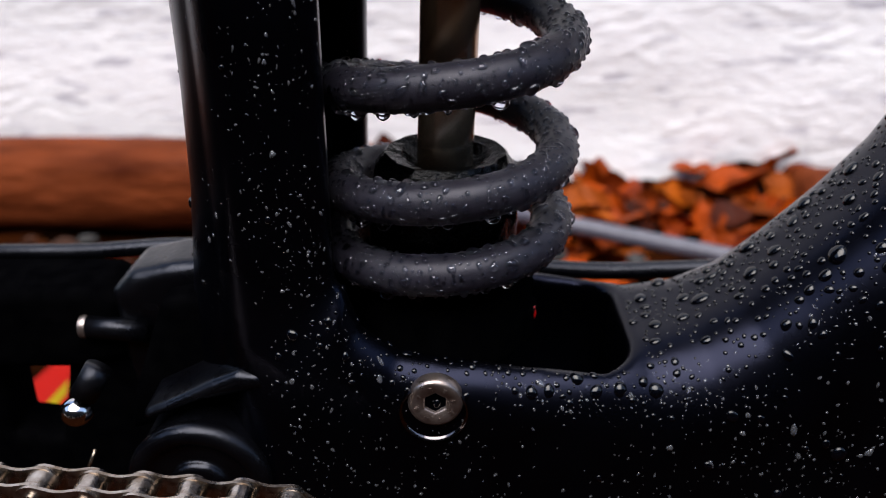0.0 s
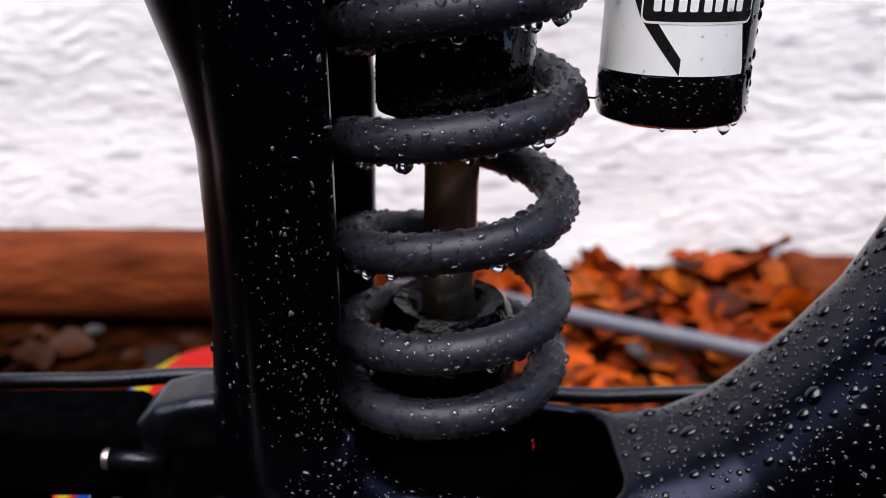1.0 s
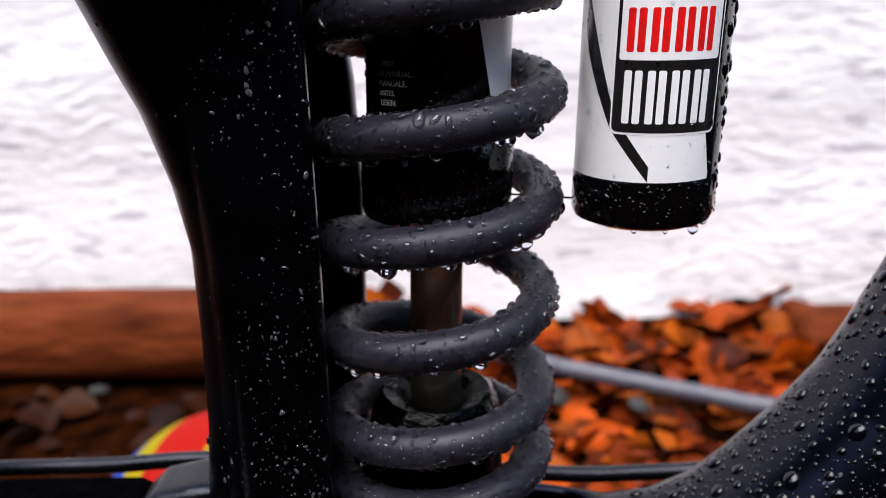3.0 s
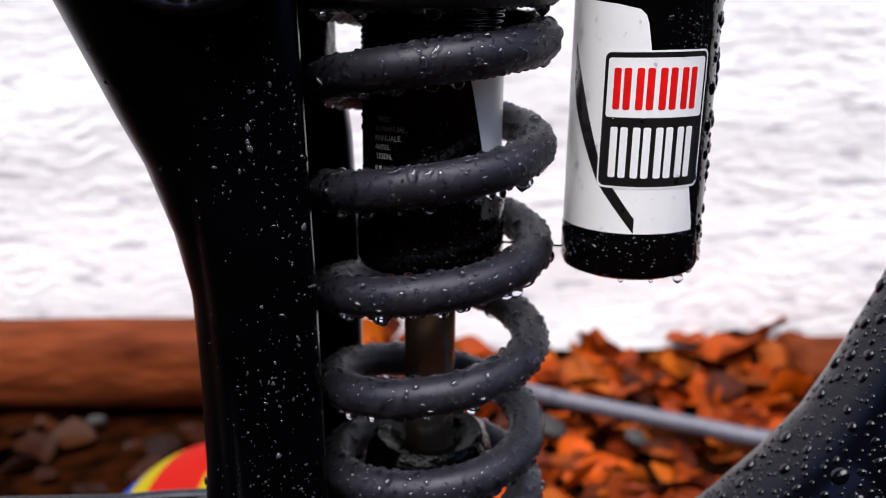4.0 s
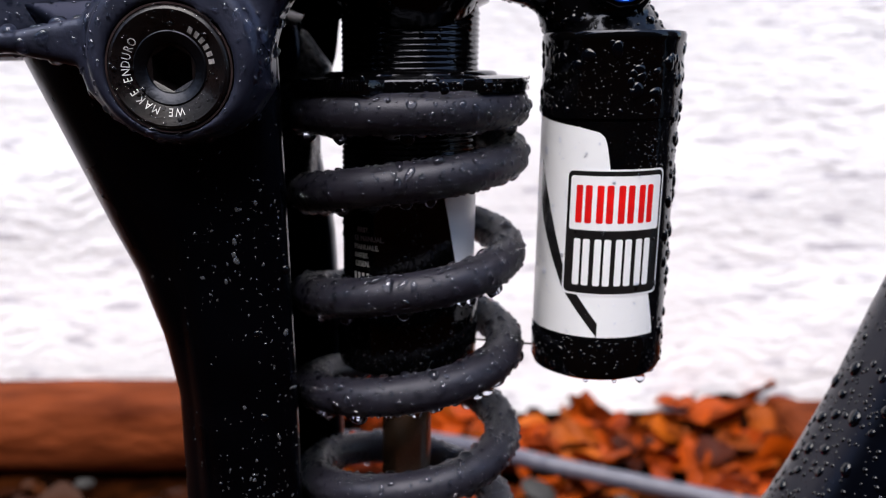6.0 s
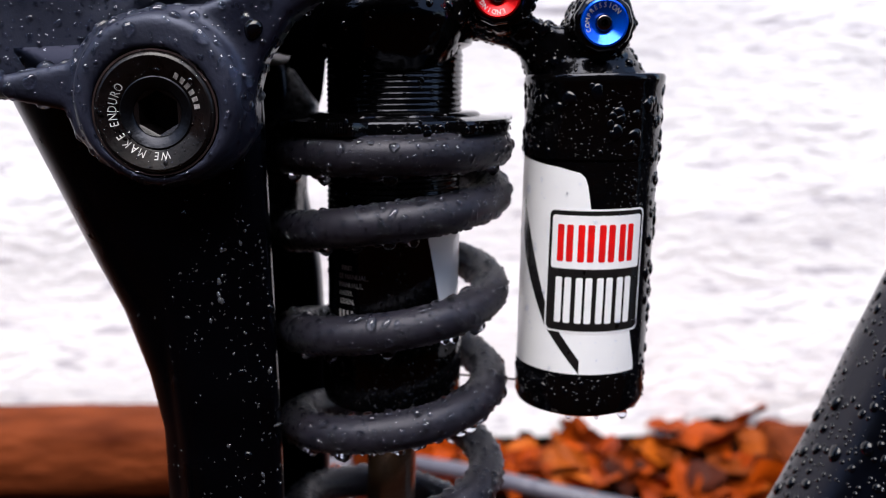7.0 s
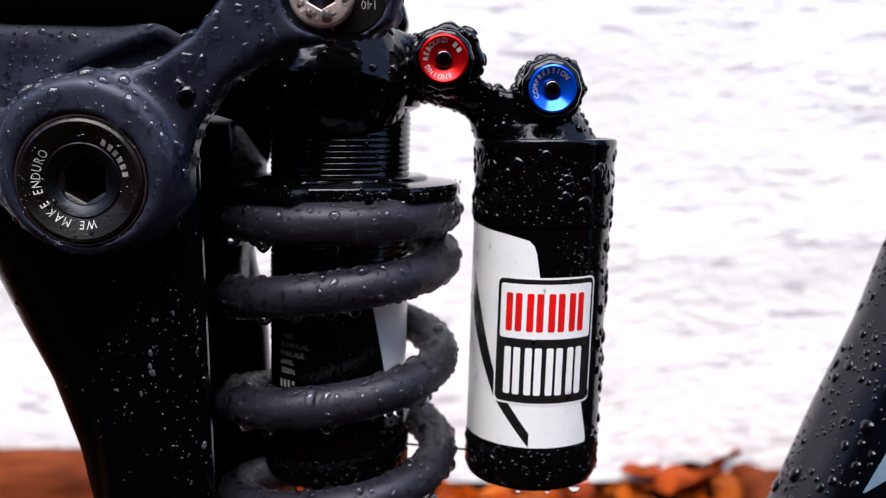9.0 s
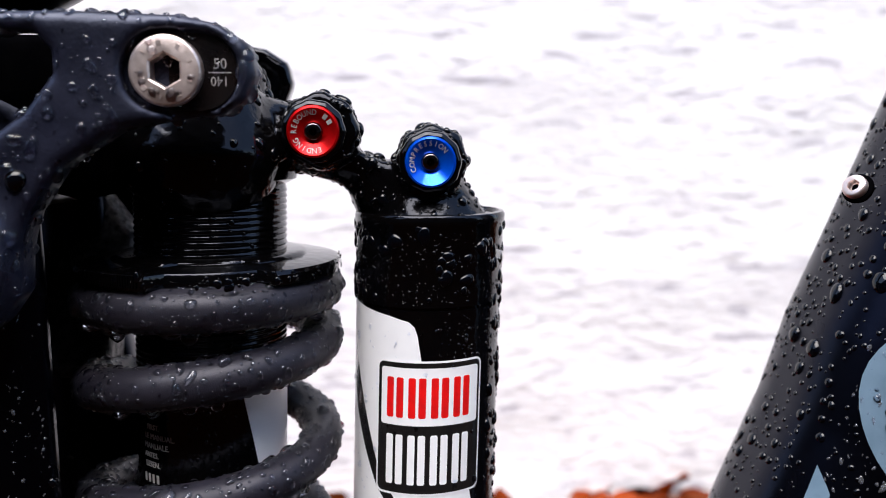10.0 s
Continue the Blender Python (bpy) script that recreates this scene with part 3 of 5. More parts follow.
window = flat_poly([(-130, 105), (-92, 105), (-76, 108), (-70, 115), (-62, 119.5), (-52, 121.5), (-42, 121.5), (-36, 123.5), (-27, 130), (-20.5, 138), (-20.5, 143), (-24, 147), (-34, 147.8), (-130, 147.5)])


def link_sdf(x, y, z):
    yc = -41.0 + 0.09 * (x + 20) * (x > -20)
    f = r_max(link_outline(x, z), np.abs(y - yc) - 6.0, 3.2)
    ring = np.sqrt((x + 53.0) ** 2 + (z - 95.4) ** 2)
    collar = np.sqrt((x + 52.5) ** 2 + (z - 98.5) ** 2)
    f = s_min(f, r_max(collar - 20.8, np.abs(y + 43) - 9.0, 3.0), 4.0)
    f = s_max(f, -window(x, z), 3.0)
    f = s_max(f, -np.maximum(ring - 15.6, y + 48.0), 0.8)
    f = s_max(f, -(ring - 8.0), 0.8)
    slot = np.sqrt((x - np.clip(x, 2.5, 9.4)) ** 2 + (z - 138.8) ** 2) - 9.2
    f = s_max(f, -np.maximum(slot, y + 41.0), 1.0)
    return f


lp, lf = solid(link_sdf, (-128, -58, 66), (34, -28, 156), 1.3)
link = finish("rocker_link", lp, lf, M_LINK, bike, "satin black alloy rocker link with a large pivot cap")


def socket_head(bm, origin, radius, height, hex_r, depth, seg=48, chamfer=0.9, dish=0.0):
    """A round bolt head facing -y with a six-sided socket."""
    ox, oy, oz = origin
    outer = [(radius * 0.98, 0.0), (radius, -0.3), (radius, -height + chamfer), (radius - chamfer * 0.35, -height + chamfer * 0.3), (radius - chamfer, -height)]
    rings = []
    for r, h in outer:
        rings.append([bm.verts.new((ox + r * math.cos(2 * math.pi * k / seg), oy + h, oz + r * math.sin(2 * math.pi * k / seg))) for k in range(seg)])

    def hexring(r, h):
        out = []
        for k in range(seg):
            a = 2 * math.pi * k / seg
            q = (a + math.pi / 6) % (math.pi / 3) - math.pi / 6
            rr = r * math.cos(math.pi / 6) / math.cos(q)
            out.append(bm.verts.new((ox + rr * math.cos(a), oy + h, oz + rr * math.sin(a))))
        return out

    rings += [hexring(hex_r * 1.12, -height + dish), hexring(hex_r, -height + dish + 0.4), hexring(hex_r * 0.97, -height + depth), hexring(hex_r * 0.3, -height + depth + 0.8)]
    for a, b in zip(rings, rings[1:]):
        for k in range(seg):
            bm.faces.new((a[k], a[(k + 1) % seg], b[(k + 1) % seg], b[k]))
    bm.faces.new(rings[-1])
    return bm


def glyph(text, size, extrude=0.06):
    """The flat mesh of a piece of lettering, as vertices and faces."""
    c = bpy.data.curves.new("lettering", "FONT")
    c.body, c.size, c.align_x, c.align_y, c.extrude, c.resolution_u = text, size, "CENTER", "CENTER", extrude, 2
    ob = new("lettering", c)
    bpy.context.view_layer.update()
    me = bpy.data.meshes.new_from_object(ob.evaluated_get(bpy.context.evaluated_depsgraph_get()))
    v = np.array([tuple(q.co) for q in me.vertices]).reshape(-1, 3)
    f = [tuple(p.vertices) for p in me.polygons]
    bpy.data.objects.remove(ob)
    bpy.data.curves.remove(c)
    bpy.data.meshes.remove(me)
    return v, f


def ring_text(text, centre, radius, size, start, end, material, parent, name="lettering", squeeze=0.85, label="", slope=0.0):
    """Letters round a circle facing -y, on a shallow cone, clockwise with their heads outward, between two angles in degrees."""
    verts, faces, base = [], [], 0
    for k, ch in enumerate(text):
        if ch == " ":
            continue
        a = radians(start + (end - start) * k / max(1, len(text) - 1))
        if ch == "|":
            v, f = np.array([(-0.30, -0.36, 0.05), (0.30, -0.36, 0.05), (0.30, 0.36, 0.05), (-0.30, 0.36, 0.05)]) * size, [(0, 1, 2, 3)]
        else:
            v, f = glyph(ch, size)
        if not len(v):
            continue
        ux, uz = math.sin(a), -math.cos(a)
        vx, vz = math.cos(a), math.sin(a)
        x = centre[0] + vx * (radius + v[:, 1]) + ux * v[:, 0] * squeeze
        z = centre[2] + vz * (radius + v[:, 1]) + uz * v[:, 0] * squeeze
        verts.append(np.stack([x, centre[1] - slope * v[:, 1] - v[:, 2], z], -1))
        faces += [tuple(i + base for i in q) for q in f]
        base += len(v)
    return finish(name, np.concatenate(verts), faces, material, parent, label, smooth=False)


def flat_text(text, centre, size, material, parent, turn=0.0, name="lettering", cyl=None, squeeze=0.9):
    """A line of letters facing -y; with cyl = (axis x, radius) bent round an upright cylinder."""
    v, f = glyph(text, size)
    c, s = math.cos(radians(turn)), math.sin(radians(turn))
    x, z = (v[:, 0] * c - v[:, 1] * s) * squeeze, v[:, 0] * s + v[:, 1] * c
    if cyl:
        ax, r = cyl
        t = (x + centre[0] - ax) / r
        pts = np.stack([ax + np.sin(t) * (r + v[:, 2]), -np.cos(t) * (r + v[:, 2]), centre[2] + z], -1)
    else:
        pts = np.stack([x + centre[0], centre[1] - v[:, 2], z + centre[2]], -1)
    return finish(name, pts, f, material, parent, smooth=False)


# pivot cap on the link
CAP = (-53.0, -51.5, 95.4)
M_CAP = mat("dark_anodised_cap", (0.003, 0.0025, 0.003), 0.30, colour2=(0.007, 0.0042, 0.004), scale=150, spec=0.32, rough_vary=0.1, bump=0.2, bump_scale=900)
bm = socket_head(bmesh.new(), (CAP[0], -47.5, CAP[2]), 14.7, 5.0, 5.5, 14.0, 72, 1.0, 3.0)
cap = part("pivot_cap", bm, M_CAP, link, "dark brown pivot cap with pale lettering and hex socket")
# copper-brown rim, its base lightened for the light it catches
M_RIM = mat("lightened_copper_edge", (0.07, 0.045, 0.045), 0.35, 0.5, colour2=(0.02, 0.014, 0.015), scale=200)
bm = lathe(bmesh.new(), [(14.85, 0), (15.35, 0), (15.35, -1.2), (14.85, -1.2)], 72, "y", (CAP[0], -50.4, CAP[2]), ring=True)
part("cap_rim", bm, M_RIM, link, "thin copper-brown rim line")
bm = lathe(bmesh.new(), [(5.8, -49.6), (6.2, -50.1), (8.6, -51.05), (8.9, -50.9), (8.9, -49.9), (5.8, -49.0)], 72, "y", (CAP[0], 0, CAP[2]), ring=True)
part("cap_bevel", bm, M_DARKALLOY, link, "satin blue-black bevel round the socket")
ring_text("||||||", (CAP[0], -51.3, CAP[2]), 10.4, 2.2, 57, 8, M_FAINT, link, "cap_bars", slope=0.398)
ring_text("WE", (CAP[0], -51.3, CAP[2]), 10.4, 2.8, -80, -92, M_INK, link, "cap_lettering", slope=0.398)
ring_text("MAKE", (CAP[0], -51.3, CAP[2]), 10.4, 2.8, -112, -147, M_INK, link, "cap_lettering", slope=0.398)
ring_text("ENDURO", (CAP[0], -51.3, CAP[2]), 10.4, 2.8, -165, -216, M_INK, link, "cap_lettering", slope=0.398)

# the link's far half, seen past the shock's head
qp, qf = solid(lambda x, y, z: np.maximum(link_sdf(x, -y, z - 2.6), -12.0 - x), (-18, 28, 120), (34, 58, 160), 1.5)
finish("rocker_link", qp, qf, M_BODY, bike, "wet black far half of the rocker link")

# flip chip and shock bolt on the link
bm = bmesh.new()
edge = [(9.6 + 8.4 * math.cos(a), 138.8 + 8.4 * math.sin(a)) for a in np.linspace(-math.pi / 2, math.pi / 2, 20)] + [(3.0, 147.2), (3.0, 130.4)]
lo, hi = [bm.verts.new((px, -40.9, pz)) for px, pz in edge], [bm.verts.new((px, -41.5, pz)) for px, pz in edge]
bm.faces.new(hi)
for k in range(len(edge)):
    bm.faces.new((lo[k], lo[(k + 1) % len(edge)], hi[(k + 1) % len(edge)], hi[k]))
part("flip_chip", bm, M_CAP, link, "dark brown flip chip with pale numbers")
bm = socket_head(bmesh.new(), (2.9, -41.0, 138.9), 7.8, 4.0, 3.7, 4.2, 48, 0.7)
bolt = part("shock_bolt", bm, M_STEEL, link, "steel socket bolt with raised maker's marks")
for k in range(9):
    a = radians(20 + 40 * k)
    bm = bmesh.new()
    bmesh.ops.create_cube(bm, size=1)
    for v in bm.verts:
        v.co = Matrix.Rotation(-a, 4, "Y") @ Vector((v.co.x * 1.0 + 5.9, v.co.y * 0.16 - 44.65, v.co.z * (0.35 + 0.35 * (k % 3))))
        v.co += Vector((2.9, -0.4, 138.9))
    part("raised_mark", bm, M_STEEL, link)
flat_text("50", (14.2, -41.55, 140.5), 3.4, M_FAINT, link, name="chip_lettering")
flat_text("140", (14.0, -41.55, 136.9), 3.0, M_FAINT, link, 180, name="chip_lettering")
bm = bmesh.new()
bmesh.ops.create_cube(bm, size=1)
for v in bm.verts:
    v.co = (v.co.x * 5.0 + 14.1, v.co.y * 0.1 - 41.55, v.co.z * 0.25 + 138.7)
part("chip_line", bm, M_FAINT, link)

# tubes behind the link
junction_outline = flat_poly([(-170, 98), (-72, 99), (-50, 104), (-36, 113), (-26, 123), (-21, 134.5), (-170, 139)])


def junction_sdf(x, y, z):
    lean = y + 1.0 - 0.10 * (z - 120)
    f = r_max(junction_outline(x, z), np.abs(lean) - 30.0, 9.0)
    lip = capsule(x, y, z, (-72, -28, 117), (-42, -27, 129), 3.0, 4.5)
    f = s_min(f, lip, 5)
    return s_max(f, -capsule(x, y, z, (-60, -33, 119.5), (-40, -32, 126.0), 3.4, 4.6), 2.0)


up, uf = solid(junction_sdf, (-135, -40, 70), (-14, 44, 176), 1.8)
finish("tube_junction", up, uf, M_TUBE, bike, "matt black tube junction behind the rocker link")
# grey raised and face tilted upward, in place of skylight reaching the cheek
M_PLATE = mat("skylit_wet_grey", (0.004, 0.0038, 0.0045), 0.5, colour2=(0.15, 0.14, 0.145), scale=420, spec=0.25, bump=0.9, bump_scale=420, rough_vary=0.2)
hv, hq = solid(lambda x, y, z: r_max(flat_poly([(-52, 56), (-31.5, 54), (-30.6, 82), (-26.6, 89), (-25.8, 96), (-28.8, 100), (-34, 107.5), (-46, 112), (-52, 112)])(x, z), np.maximum(32.0 - (112 - z) * 0.42 - y, y - 36.0) * 0.92, 2.0), (-56, 2, 50), (-20, 38, 120), 1.6)
finish("shock_mount", hv, hq, M_PLATE, bike, "mottled grey inner cheek of the frame behind the shock")
# black plate and slab added to fill the dark areas behind shock and link
ev, ef = solid(lambda x, y, z: r_max(flat_poly([(-60, 112), (-47, 110), (-34.5, 105.5), (-29.5, 98.5), (-26.6, 95), (-25.2, 99), (-21, 128), (-60, 128)])(x, z), np.abs(y - 36.5) - 3.0, 1.2), (-64, 30, 90), (-16, 43, 132), 1.4)
finish("cheek_filler", ev, ef, M_RUBBER, bike, "black plate added to fill the dark gap above the inner cheek")
gv, gf = solid(lambda x, y, z: r_max(flat_poly([(-160, 135.5), (-48, 135), (-38, 128), (-34, 113), (-23, 109.5), (-19, 112), (-19, 146), (-26, 148.5), (-160, 148.5)])(x, z), np.abs(y + 1) - 27.5, 2.0), (-150, -36, 104), (-14, 30, 153), 1.8)
finish("black_filler", gv, gf, M_RUBBER, bike, "black slab added to fill the dark gap between seat tube and top tube")
tube([(-150 + 24 * k, 0, 122 + 12.8 * k) for k in range(12)], 22, 40, "top_tube", M_FRAME, bike, "black top tube rising over the link")

# head of the shock, bridge and adjusters
def head_sdf(x, y, z):
    a = capsule(x, y, z, (3, -8, 122), (4, -8, 138), 21, 13)
    a = s_min(a, capsule(x, y, z, (3, 12, 122), (4, 12, 138), 21, 13), 5)
    b = np.sqrt((x - 33.6) ** 2 + (z - 126.3) ** 2) - 9.9 - 0.35 * np.cos(8 * np.arctan2(z - 126.3, x - 33.6))
    b = r_max(b, np.abs(y + 4) - 10.5, 2.2)
    c = np.sqrt((x - 62.8) ** 2 + (z - 118.4) ** 2) - 9.4 - 0.35 * np.cos(8 * np.arctan2(z - 118.4, x - 62.8))
    c = r_max(c, np.abs(y + 3) - 10.5, 2.2)
    n1 = capsule(x, y, z, (12, 0, 126), (33, 0, 124), 11, 8)
    n2 = capsule(x, y, z, (33, 0, 121.5), (60, 0, 113), 7.6, 8.6)
    slope = np.maximum(0.42 * (x - 46) + 0.9 * (z - 116.5), -y - 9.0 + 0.35 * (z - 116))
    n2 = s_max(n2, slope - 3.0, 2.0)
    n3 = capsule(x, y, z, (49.5, 0, 109), (62, 0, 104), 8.6, 10)
    n3 = s_min(n3, capsule(x, y, z, (62.2, 0, 103.5), (62.6, 0, 118), 16.6, 6.5), 2.0)
    f = s_min(s_min(a, n1, 5), s_min(n2, n3, 4), 4)
    f = s_min(f, np.minimum(b, c), 3)
    lump = np.sin(0.83 * x + 0.4 * z) * np.sin(0.71 * z - 0.3 * y + 1.0) * np.sin(0.9 * y + 0.25 * x)
    fine = np.sin(1.9 * x - 0.7 * y) * np.sin(1.7 * z + 0.8 * x) * np.sin(2.1 * y + 0.5)
    return f + 0.20 * lump + 0.08 * fine


M_HEAD = mat("wet_black_casting", (0.0009, 0.0009, 0.0013), 0.12, colour2=(0.0016, 0.0013, 0.0014), scale=120, spec=0.26, tint=(0.84, 0.87, 1.0), bump=0.22, bump_scale=330, rough_vary=0.06)
hp, hf = solid(head_sdf, (-24, -36, 98), (84, 38, 158), 1.3)
head = finish("shock_head", hp, hf, M_HEAD, bike, "wet black shock head bridging to the reservoir")


def knob(centre, material, name, label, words):
    x, y, z = centre
    bm = lathe(bmesh.new(), [(2.4, 3.0), (2.4, 2.0), (6.0, 0.0), (6.5, 0.2), (6.7, 0.8), (6.7, 4.0)][::-1], 64, "y", (x, y, z))
    ob = part(name, bm, material, bike, label)
    bm = lathe(bmesh.new(), [(7.6, 8), (8.1, 7), (8.1, 2.0), (7.6, 1.2), (6.85, 0.8), (6.85, 8)], 96, "y", (x, y, z), wobble=lambda a, h: 1 + 0.016 * math.cos(11 * a), ring=True)
    part("grip_ring", bm, M_BODY, ob, "black scalloped grip ring")
    bm = socket_head(bmesh.new(), (x, y + 2.6, z), 2.25, 1.9, 0.95, 0.9, 32, 0.5)
    part("centre_screw", bm, M_DARKCHROME, ob, "dark steel centre screw")
    for text, a, b in words:
        ring_text(text, (x, y + 0.60, z), 4.75, 1.95, a, b, M_INK, ob, "knob_lettering", 0.9, slope=0.556)
    return ob


red_knob = knob((32.3, -20.0, 126), M_REDKNOB, "rebound_knob", "red anodised rebound adjuster with pale lettering", [("REBOUND", 180, 85), ("ENDING", -70, -152), ("||", 50, 30)])
blue_knob = knob((62.0, -19.0, 118.2), M_BLUEKNOB, "compression_knob", "blue anodised compression adjuster with pale lettering", [("COMPRESSION", 205, 40)])

# print on the damper body
for k, (text, xx, size) in enumerate((("FIRST.", -10.5, 2.1), ("LE MANUAL.", -8.6, 2.2), ("MANUALE.", -9.6, 2.2), ("ANTES.", -11.5, 2.0), ("LESEN.", -11.0, 2.2))):
    flat_text(text, (xx - 2.2, 0, 48.6 - 2.55 * k), size, M_INK, body, name="small_print", cyl=(-0.5 + TILT_X * (48.6 - 2.55 * k), 20.42))
for k in range(4):
    flat_text("I", (-16.4 + 1.7 * k, 0, 34.4), 3.4, M_INK, body, name="pale_bar", cyl=(-0.5 + TILT_X * 34.4, 20.42), squeeze=2.4)
v, f = [], []
for t in np.linspace(0.0, 1.0, 25):
    for q in np.linspace(0, 1, 13):
        tt = (0.48 + 0.36 * q) * (1 - t) + 1.70 * t
        v.append(shock_pt(20.62 * math.sin(tt), -20.62 * math.cos(tt), 66 - 32 * q))
for i in range(24):
    for k in range(12):
        f.append((13 * i + k, 13 * i + k + 1, 13 * i + k + 14, 13 * i + k + 13))
finish("white_patch", v, f, M_WHITE, body, "white printed patch")

# notches of the preload collar
for k in range(26):
    a = radians(222 + k * 1.2)
    bm = bmesh.new()
    bmesh.ops.create_cube(bm, size=1)
    for q in bm.verts:
        p = Vector((35.4 + q.co.x * 0.8, q.co.y * 0.42, 90.6 + q.co.z * 3.0))
        q.co = Matrix.Rotation(a, 4, "Z") @ p
    part("collar_tooth", sheared(bm), M_BODY, collar)

# bolt on the main frame
bm = lathe(bmesh.new(), [(7.0, -36.0), (8.2, -39.4), (8.9, -40.6), (9.35, -40.8), (9.5, -40.2), (9.5, -36.0)], 64, "y", (-4.5, 0, -115.3), ring=True)
seatring = part("bolt_cup", bm, M_DARKCHROME, frame_ob, "shiny dished washer")
bm = socket_head(bmesh.new(), (-4.1, -37.0, -111.7), 7.5, 4.6, 3.3, 3.6, 48, 1.3, 0.5)
frame_bolt = part("frame_bolt", bm, M_OLDSTEEL, frame_ob, "tarnished steel socket bolt")
for k in range(8):
    a = radians(15 + 45 * k)
    bm = bmesh.new()
    bmesh.ops.create_cube(bm, size=1)
    for v in bm.verts:
        v.co = Matrix.Rotation(-a, 4, "Y") @ Vector((v.co.x * 1.1 + 5.1, v.co.y * 0.2, v.co.z * (0.4 + 0.3 * (k % 3)))) + Vector((-4.1, -41.65, -111.7))
    part("raised_mark", bm, M_OLDSTEEL, frame_bolt)

# cable bolt and decal on the down tube
bm = socket_head(bmesh.new(), (0, 0, 0), 3.2, 2.2, 1.5, 1.7, 32, 0.7)
for q in bm.verts:
    q.co = Matrix.Translation((174.8, -20, 111.0)) @ Matrix.Rotation(radians(-56), 4, "Z") @ Matrix.Rotation(radians(-24), 4, "X") @ q.co
part("cable_bolt", bm, M_STEEL, frame_ob, "small steel cable bolt")
bm = lathe(bmesh.new(), [(2.6, 1.6), (3.8, 1.4), (4.1, 0.7), (4.0, 0.0), (3.4, -0.4)], 32, "y")
for q in bm.verts:
    q.co = Matrix.Translation((175.0, -20, 111.0)) @ Matrix.Rotation(radians(-56), 4, "Z") @ Matrix.Rotation(radians(-24), 4, "X") @ q.co
part("grommet", bm, M_RUBBER, frame_ob, "black rubber grommet")


def on_frame(x, z):
    """The near skin of the frame at places of its side view, and its normals."""
    lo, hi = np.full(x.shape, -48.0), np.full(x.shape, -1.0)
    for _ in range(22):
        mid = (lo + hi) / 2
        out = frame_sdf(x, mid, z) > 0
        lo, hi = np.where(out, mid, lo), np.where(out, hi, mid)
    d = frame_sdf(x, lo, z)
    g = np.stack([frame_sdf(x + 0.3, lo, z) - d, frame_sdf(x, lo + 0.3, z) - d, frame_sdf(x, lo, z + 0.3) - d], -1)
    return np.stack([x, lo, z], -1), g / np.linalg.norm(g, axis=1)[:, None]


def decal(outline, centre, name):
    faces, rings, n = [], 8, len(outline)
    o, c = np.array(outline, float), np.array(centre, float)
    flat = np.concatenate([c + (o - c) * k / rings for k in range(rings + 1)])
    p, g = on_frame(flat[:, 0], flat[:, 1])
    verts = p + g * 0.12
    for k in range(rings):
        for i in range(n):
            a, b = k * n + i, k * n + (i + 1) % n
            faces.append((a, b, b + n, a + n))
    return finish(name, verts, faces, M_DECAL, frame_ob, "slate blue printed flash")


DECALS = [[(195 + 20.0 * math.cos(a), 53 + 25 * math.sin(a)) for a in np.linspace(0, 2 * math.pi, 36, endpoint=False)],
          [(166.2, 36.5), (167.4, 31.5), (169.5, 22), (171, 10), (164, 2), (153, 4), (159.6, 19.1), (163.8, 30.1)]]
decal(DECALS[0], (195, 53), "decal")
decal(DECALS[1], (164, 18), "decal")

# small red tab and eyelet at the shock's foot
bm = lathe(bmesh.new(), [(6, -14), (9, -13), (9.5, 0), (9.5, 13), (6, 14)], 48, "y", (-3, 0, -117))
part("shock_eyelet", bm, M_BODY, bike, "black lower shock eyelet in the frame pocket")
tube([(24.4, -7, -105.5), (25.0, -7.5, -103), (24.6, -7.2, -100.6)], 0.6, 10, "red_tab", M_RED, bike, "small red tab beside the spring seat")
bm = lathe(bmesh.new(), [(6, -112), (8.5, -111), (9, -101), (7, -99)], 32, "z", (17, -4, 0))
part("lock_dial", bm, M_RUBBER, bike, "black dial at the spring's foot")
tube([(21, 6, 7.5), (30, 5, 7.0), (42, 3, 6.6)], 0.35, 8, "stray_wire", M_SHAFT, bike, "thin rusty wire between coil and reservoir")

# hose behind the frame
tube(smooth_line([(-260, 52, -118), (-172, 41, -108.5), (-131, 40, -107), (-92, 40, -104.5), (-30, 42, -108), (40, 42, -113.5), (70, 41, -113), (110, 38, -108), (160, 30, -90)]), 3.1, 16, "brake_hose", M_DARKALLOY, bike, "black brake hose running behind the frame")

# swing arm and main pivot
def slab(name, outline, y0, y1, rounding, material, parent, label, h=1.8):
    """A plate of the given outline in x and z, with rounded edges."""
    f = flat_poly(outline)
    mid, half = (y0 + y1) / 2, (y1 - y0) / 2
    xs, zs = zip(*outline)
    v, q = solid(lambda x, y, z: r_max(f(x, z), np.abs(y - mid) - half, rounding), (min(xs) - 4, y0 - 4, min(zs) - 4), (max(xs) + 4, y1 + 4, max(zs) + 4), h)
    return finish(name, v, q, material, parent, label)


swing = slab("swing_arm", [(-230, -101), (-110, -100), (-104, -104), (-104, -124), (-118, -129), (-230, -131)], -2, 24, 4.0, M_RUBBER, bike, "black alloy rear swing arm")
slab("guard_plate", [(-230, -124), (-149, -126), (-150, -158), (-134, -160), (-128, -138), (-125, -124), (-95, -118), (-96, -190), (-230, -190)], 2, 22, 3.0, M_RUBBER, swing, "black guard plate under the arm")
slab("yoke", [(-106, -101), (-99, -94), (-86, -91), (-66, -89), (-66, -112), (-84, -117), (-92, -132), (-101, -147), (-105, -128)], -2, 22, 5.0, M_DARKALLOY, swing, "satin black forked yoke")
slab("shield", [(-83, -93), (-68, -90), (-68, -118), (-86, -136), (-99, -139), (-96, -126)], -20, -9, 3.0, M_RUBBER, swing, "black rubber shield")
